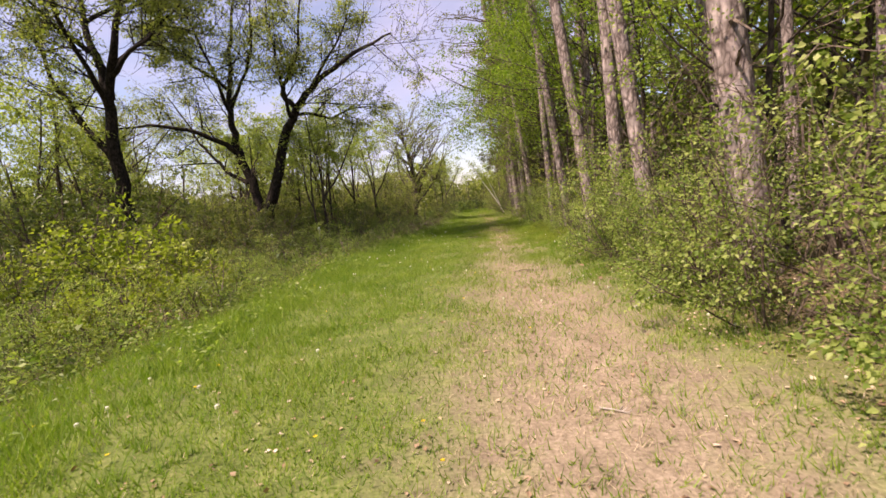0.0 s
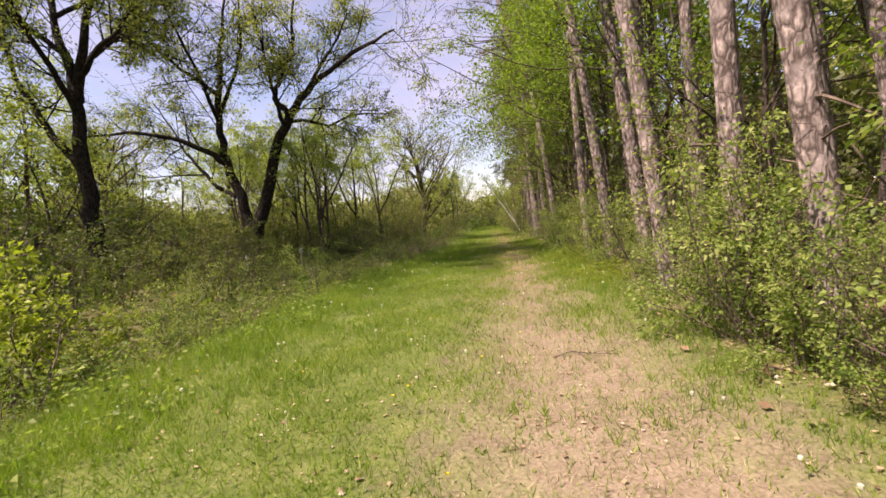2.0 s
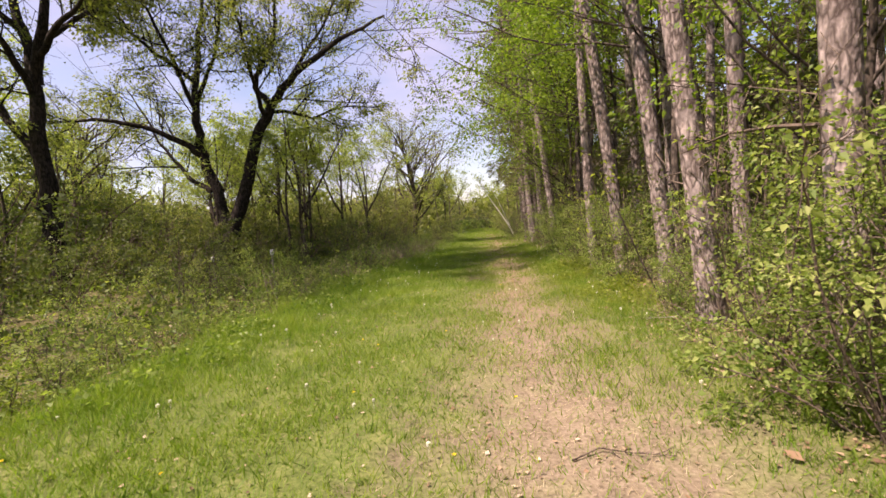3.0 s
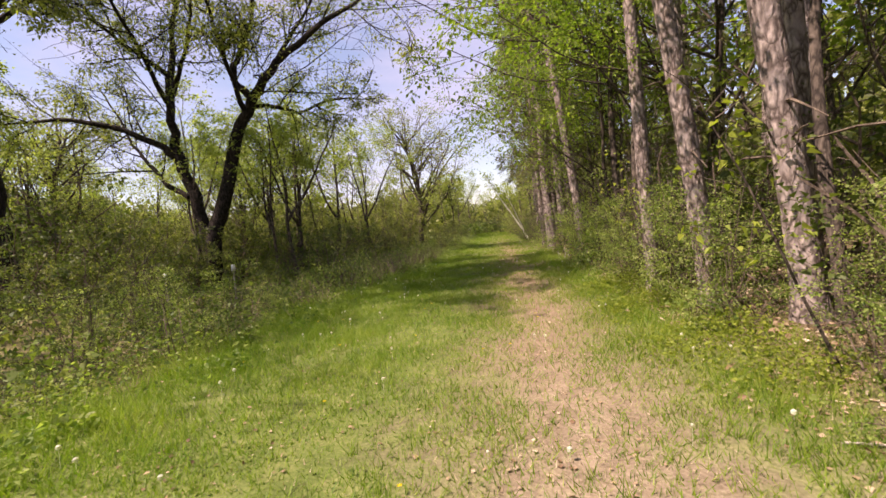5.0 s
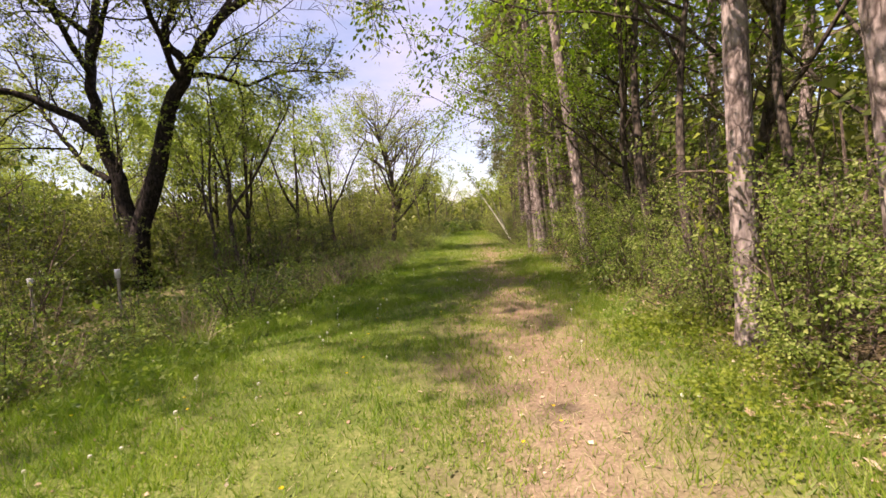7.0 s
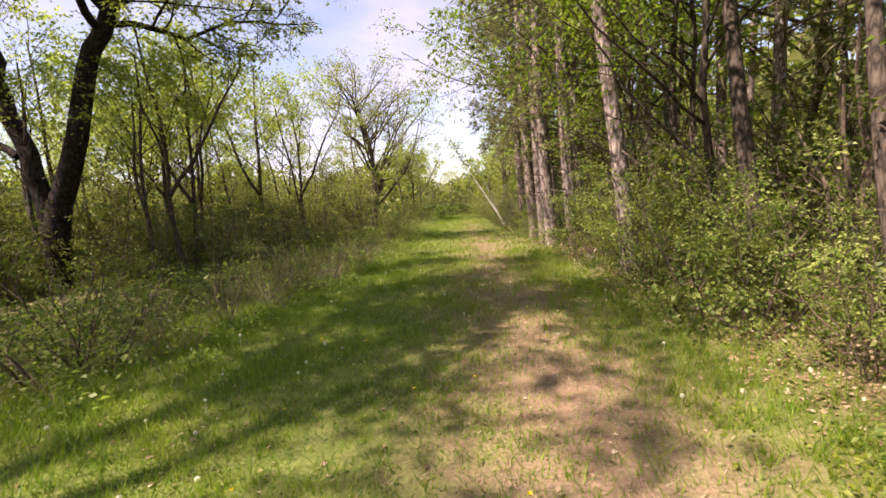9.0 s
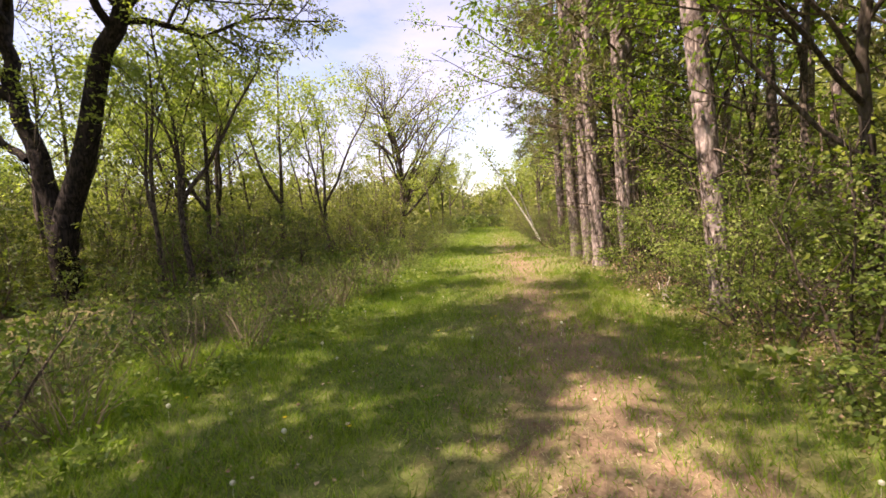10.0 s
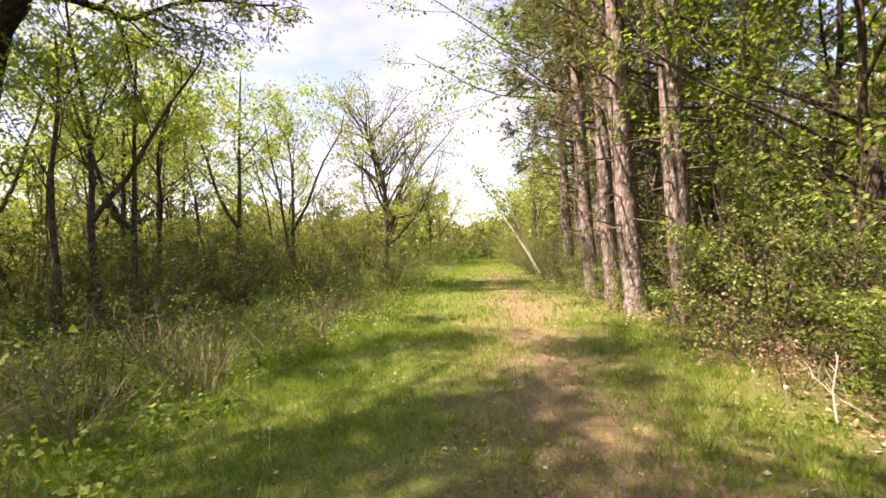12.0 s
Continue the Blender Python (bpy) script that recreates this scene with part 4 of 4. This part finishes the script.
tagged(new("bank_weeds", pile.mesh("bank_weeds", LEAF_SUNLIT)), "leafy green weeds at the edge of the mown grass", "weeds", kind="stuff")

# tall dry stalks on the bank
pile = Pile()
p = scatter(14000, -7.5, -1.0, 1, 45, lambda x, y: (x < left_edge(y) - 0.1) * clumpy(x, y, 0.6) ** 2 * np.where(y > 14, 1.0, 0.4))
pile.add(*blade_tris(rng, p, rng.uniform(0.15, 0.7, len(p)), rng.uniform(0.005, 0.012, len(p)), 0.5))
p = scatter(7000, 2.3, 4.5, 1, 45, lambda x, y: clumpy(x, y, 0.6) ** 2)
pile.add(*blade_tris(rng, p, rng.uniform(0.2, 0.6, len(p)), rng.uniform(0.006, 0.012, len(p)), 0.6))
tagged(new("dry_stalks", pile.mesh("dry_stalks", STALK)), "tall dry tan stalks on the bank", "dry stalks", kind="stuff")

# leafy weeds along both edges
pile = Pile()
for count, x0, x1, y1, top in ((80000, -8.5, -0.6, 50, 0.62), (16000, 2.0, 6.0, 45, 0.35), (9000, -3.0, 0.2, 32, 0.05)):
    p = scatter(count, x0, x1, 1, y1, lambda x, y: clumpy(x, y, 0.8) * np.where((x < -3) & (y < 13), 0.5, 1.0) * ((x < left_edge(y)) | (top < 0.5)))
    p[:, 2] += rng.uniform(0.01, 1, len(p)) * top * clumpy(p[:, 0], p[:, 1], 0.5)
    d = rng.normal(size=p.shape)
    d[:, 2] = np.abs(d[:, 2]) * 0.5
    pile.add(*leaf_quads(rng, p, d, rng.uniform(0.025, 0.07, len(p)) * (0.6 if top < 0.1 else 1.0), 0.36))
p = scatter(80000, -24, -5.2, -3, 62, lambda x, y: clumpy(x, y, 0.35) * np.where(y < 13, 0.5, 1.0))
p[:, 2] += rng.uniform(0, 1, len(p)) ** 1.4 * (0.25 + 0.9 * clumpy(p[:, 0], p[:, 1], 0.3))
pile.add(*leaf_tris(rng, p, rng.normal(size=p.shape), rng.uniform(0.08, 0.2, len(p)), 0.36))
p = scatter(9000, -14, 14, 58, 90, lambda x, y: np.where((np.abs(x) < 1.6) & (y < 66), 0.0, 1.0))
p[:, 2] += rng.uniform(0, 1.3, len(p))
pile.add(*leaf_tris(rng, p, rng.normal(size=p.shape), rng.uniform(0.2, 0.4, len(p)), 0.4))
tagged(new("weeds", pile.mesh("weeds", LEAF_BUSH)), "low leafy weeds along the trail edges", "weeds", kind="stuff")

# sunlit weeds at the right edge
pile = Pile()
p = scatter(20000, 1.2, 2.9, 12.6, 19.0, lambda x, y: clumpy(x, y, 0.9) * smooth01((x - 1.3) / 0.5) * (1 - smooth01((x - 2.4) / 0.5)))
p[:, 2] += rng.uniform(0.02, 1, len(p)) * 0.32 * clumpy(p[:, 0], p[:, 1], 0.9)
d = rng.normal(size=p.shape)
d[:, 2] = np.abs(d[:, 2]) * 0.6
pile.add(*leaf_quads(rng, p, d, rng.uniform(0.022, 0.055, len(p)), 0.34))
p = scatter(5200, 1.2, 2.9, 12.6, 26, lambda x, y: clumpy(x, y, 0.9))
pile.add(*blade_tris(rng, p, rng.uniform(0.1, 0.28, len(p)), rng.uniform(0.004, 0.009, len(p)), 0.5))
tagged(new("edge_weeds", pile.mesh("edge_weeds", LEAF_YELLOW)), "bright yellow-green weeds beside the worn strip", "weeds", kind="stuff")

# fallen leaves
pile = Pile()
for count, x0, x1, keep in ((60000, 1.5, 5.0, lambda x, y: smooth01((x - 1.5) / 0.8) * clumpy(x, y)), (15000, -3.0, 1.8, lambda x, y: 0.55 * clumpy(x, y)), (9000, -8.0, -3.0, lambda x, y: clumpy(x, y))):
    p = scatter(count, x0, x1, 0.6, 46, keep)
    p[:, 2] += 0.012
    d = rng.normal(size=p.shape)
    d[:, 2] *= 0.12
    pile.add(*leaf_quads(rng, p, d, rng.uniform(0.018, 0.048, len(p)) * np.where(p[:, 0] > 1.8, 1.1, 1.0), 0.4, 0.0, 0.3))
p = scatter(1500, 1.7, 3.2, 1.5, 30, lambda x, y: clumpy(x, y, 0.8) ** 2 * (0.25 + 0.75 * smooth01((x - 1.8) / 0.5)))
p[:, 2] += 0.03
d = rng.normal(size=p.shape)
d[:, 2] *= 0.3
pile.add(*leaf_quads(rng, p, d, rng.uniform(0.06, 0.11, len(p)), 0.38, -0.1, 0.5))
tagged(new("fallen_leaves", pile.mesh("fallen_leaves", DEAD)), "dry brown and tan fallen leaves", "fallen leaves", kind="stuff")

# yellow flowers in the grass
pile = Pile()
p = scatter(130, -3.4, 1.0, 1.5, 26, lambda x, y: 0.4 + 0 * x)
for c in p:
    a = np.arange(7) * 2 * np.pi / 7
    d = np.stack([np.cos(a), np.sin(a), 0.25 + 0 * a], 1)
    pile.add(*leaf_quads(rng, np.repeat(c[None] + [0, 0, 0.06], 7, 0), d, np.full(7, 0.016), 0.4, 0.0))
tagged(new("yellow_flowers", pile.mesh("yellow_flowers", PETAL)), "small yellow dandelion flowers in grass", "flowers", kind="stuff")


# seed heads and pale blossoms in the grass
pile = Pile()
for c in scatter(260, -3.5, 2.3, 1.5, 30, lambda x, y: 0.25 + 0.5 * (np.abs(x) > 1.4)):
    tall, r0 = rng.uniform(0.05, 0.16), rng.uniform(0.010, 0.020)
    pile.tube([c, c + [0.004, 0, tall]], [0.0016, 0.0014], 3)
    top = c + [0.004, 0, tall]
    pile.tube([top - [0, 0, r0], top - [0, 0, r0 * 0.5], top + [0, 0, r0 * 0.5], top + [0, 0, r0]], [0.001, r0 * 0.87, r0 * 0.87, 0.001], 6)
tagged(new("seed_heads", pile.mesh("seed_heads", SEED)), "pale round dandelion seed heads in grass", "flowers", kind="stuff")


# ---- single things ----
def stick(pts, r, label, mat=None):
    top = new("fallen_branch")
    g = Plant(int(abs(pts[0][0] * 100 + pts[0][1] * 10)))
    q = np.array(pts, float)
    q[:, 2] += height(q[:, 0], q[:, 1])
    g.trunk.tube(q, np.linspace(r, r * 0.4, len(q)), 6)
    part("stem", g.trunk.mesh("stem", mat or WOOD, True), top)
    g.spray(q, r * 0.8, 1, [(4, 0.3, 0.35, 40, 0.12, 0.0, 0, 0)])
    part("side_twig", g.twigs.mesh("side_twig", mat or WOOD), top)
    return tagged(top, label, "branch")


stick([(1.6, 5.19, 0.02), (1.82, 5.33, 0.09), (2.04, 5.46, 0.17)], 0.011, "pale bare fallen branch beside a shrub")
stick([(2.28, 24.6, 0.03), (2.34, 24.72, 0.2), (2.44, 24.8, 0.42)], 0.008, "bleached forked dead branch on leaf litter")
stick([(2.5, 24.5, 0.02), (2.42, 24.75, 0.12), (2.3, 24.95, 0.3)], 0.006, "bleached bent dead branch on leaf litter")
stick([(0.63, 2.82, 0.012), (0.71, 2.77, 0.016), (0.78, 2.72, 0.012)], 0.007, "short pale stick lying on the trail")
stick([(2.32, 8.26, 0.02), (2.43, 7.8, 0.03), (2.54, 7.4, 0.03)], 0.014, "thin brown fallen branch at the trail edge", TWIG)
stick([(0.54, 8.35, 0.012), (0.72, 8.47, 0.03), (0.9, 8.44, 0.02), (1.15, 8.41, 0.012)], 0.006, "thin dark branched twig lying on the trail", TWIG)
stick([(2.0, 11.9, 0.015), (2.3, 11.75, 0.02), (2.6, 11.7, 0.02)], 0.008, "thin dry stick on the leaf litter")


def burdock(x, y, seed, size):
    """A rosette of broad soft leaves."""
    g = np.random.default_rng(seed)
    top = new("broadleaf_weed")
    top.location = (x, y, float(height(x, y)))
    for k in range(7):
        a = 2 * math.pi * k / 7 + g.uniform(-0.3, 0.3)
        L, W = size * g.uniform(0.7, 1.15), size * g.uniform(0.34, 0.42)
        u = np.linspace(0, 1, 6)
        half = W * np.sin(np.pi * np.clip(u * 1.12 - 0.06, 0.02, 1)) ** 0.7
        r, z = 0.06 + u * L * 0.85, 0.05 + size * 0.75 * np.sin(u * 2.1) * g.uniform(0.6, 1.0)
        c, s = math.cos(a), math.sin(a)
        mid = np.stack([r * c, r * s, z], 1)
        side = np.array([-s, c, 0.0])
        v = np.concatenate([mid + side * half[:, None] + [0, 0, 0.03], mid, mid - side * half[:, None] + [0, 0, 0.03]])
        i = np.arange(5)
        f = np.concatenate([np.stack([i, i + 1, i + 7, i + 6], 1), np.stack([i + 6, i + 7, i + 13, i + 12], 1)])
        part("leaf", mesh_from("leaf", v, [f], LEAF_BUSH, True), top)
    return tagged(top, "broad-leaved green weed on the trail edge", "weed", "broad-leaved weeds")


for k, (x, y, s) in enumerate([(1.95, 21.74, 0.12), (2.4, 22.1, 0.12), (2.2, 17.8, 0.1), (-3.3, 12.4, 0.12)]):
    burdock(x, y, 200 + k, s)


def dry_clump(x, y, seed, tall, count=38):
    """A tussock of bent, bleached stalks."""
    g = Plant(seed)
    top = new("dry_grass_clump")
    top.location = (x, y, float(height(x, y)) - 0.02)
    for k in range(count):
        a, o = g.rng.uniform(0, 2 * math.pi), g.rng.uniform(0, 0.22)
        d = (math.cos(a) * g.rng.uniform(0.1, 0.7), math.sin(a) * g.rng.uniform(0.1, 0.7), 1.0)
        q = g.path((math.cos(a) * o, math.sin(a) * o, 0), d, tall * g.rng.uniform(0.4, 1.1), 4, 0.16, -0.08)
        g.twigs.tube(q, np.linspace(0.005, 0.002, len(q)), 3)
    tagged(part("stalk_mass", g.twigs.mesh("stalk_mass", STALK), top), kind="stuff")
    return tagged(top, "tussock of bent bleached dry grass", "dry grass", "dry tussocks")


for k, (x, y, s) in enumerate([(-2.6, 25.4, 0.75), (-2.75, 24.2, 0.8), (-2.5, 26.6, 0.7), (-2.9, 23.0, 0.7), (-2.4, 27.8, 0.7), (-2.9, 26.0, 0.9), (-3.2, 22.2, 0.8), (-3.3, 24.6, 1.0), (-3.3, 23.6, 0.8), (-3.6, 26.4, 0.9), (-2.6, 29.4, 0.7), (-3.1, 20.8, 0.6), (-4.1, 24.0, 0.9), (-4.4, 27.2, 1.0), (-3.5, 28.6, 0.8), (-3.9, 21.6, 0.8), (-4.6, 20.0, 0.9), (-3.6, 18.4, 0.6), (-3.4, 30.4, 0.8), (-4.8, 17.6, 0.9), (-3.8, 15.6, 0.5), (-5.4, 23.0, 1.0), (-5.2, 26.0, 1.0)]):
    dry_clump(x, y, 300 + k, s)

BRUSH = Kind(make_shrub("dead_brush", 401, 1.1, 0.8, DEAD, 0.045, "leafless reddish-brown dead brush on leaf litter", 9, 6, 3))
for x, y, s in [(2.75, 22.6, 0.7), (2.6, 26.2, 0.9), (2.65, 27.2, 1.0), (2.5, 25.4, 0.8), (2.85, 25.2, 0.7), (2.8, 4.7, 0.7), (2.75, 6.6, 0.8), (3.0, 14.6, 0.7), (2.9, 19.0, 0.8), (-4.6, 6.2, 0.8), (-4.4, 11.8, 0.7), (-5.0, 15.0, 0.8)]:
    BRUSH.put(x, y, rng.uniform(0, 360), s)


def sapling(x, y, tall, lean, seed, leaf):
    """A thin sapling with large soft leaves."""
    g = Plant(seed)
    top = new("sapling")
    top.location = (x, y, float(height(x, y)))
    q = g.path((0, 0, -0.05), (lean, -0.1, 1.0), tall, 7, 0.05, 0.0)
    g.trunk.tube(q, np.linspace(0.014, 0.005, len(q)), 6)
    part("stem", g.trunk.mesh("stem", GREY_BARK, True), top)
    g.spray(q, 0.009, 1, [(13, 0.4, 0.3, 60, 0.12, 0.0, 6, 0.05)])
    tagged(part("twig_mass", g.twigs.mesh("twig_mass", GREY_BARK), top), kind="stuff")
    p, d = np.concatenate(g.leaf_p), np.concatenate(g.leaf_d)
    v, f = leaf_quads(g.rng, p, d, leaf * g.rng.uniform(0.7, 1.2, len(p)), 0.34, 0.5)
    part("crown", mesh_from("crown", v, [f], LEAF_YELLOW), top, "large soft yellow-green leaves")
    return tagged(top, "thin sapling with large yellow-green leaves", "sapling", "saplings at the edge")


sapling(2.7, 12.9, 2.5, -0.4, 501, 0.08)
sapling(2.9, 17.6, 2.4, -0.2, 502, 0.075)
sapling(2.9, 22.0, 1.9, -0.2, 503, 0.07)
sapling(2.85, 10.9, 2.2, -0.15, 504, 0.07)
sapling(-3.4, 29.6, 1.0, 0.1, 505, 0.06)


def marker(x, y):
    """A thin stake with a white cap."""
    top = new("marker_stake")
    z = float(height(x, y))
    top.location = (x, y, z)
    a = Pile()
    a.tube([(0, 0, -0.1), (0, 0, 0.6), (0, 0, 1.35)], [0.03, 0.028, 0.028], 8)
    part("stake", a.mesh("stake", WOOD, True), top)
    b = Pile()
    b.tube([(0, 0, 1.3), (0, 0, 1.31), (0, 0, 1.48), (0, 0, 1.5), (0, 0, 1.5)], [0.02, 0.06, 0.06, 0.05, 0.0], 10)
    part("cap", b.mesh("cap", WHITE, True), top, "white plastic cap")
    return tagged(top, "thin wooden stake with a white cap", "stake", "marker stakes")


marker(-7.73, 22.4)
marker(-10.4, 23.0)

for kind in Kind.made:
    if not kind.used:
        for o in (*kind.ob.children_recursive, kind.ob):
            bpy.data.objects.remove(o)
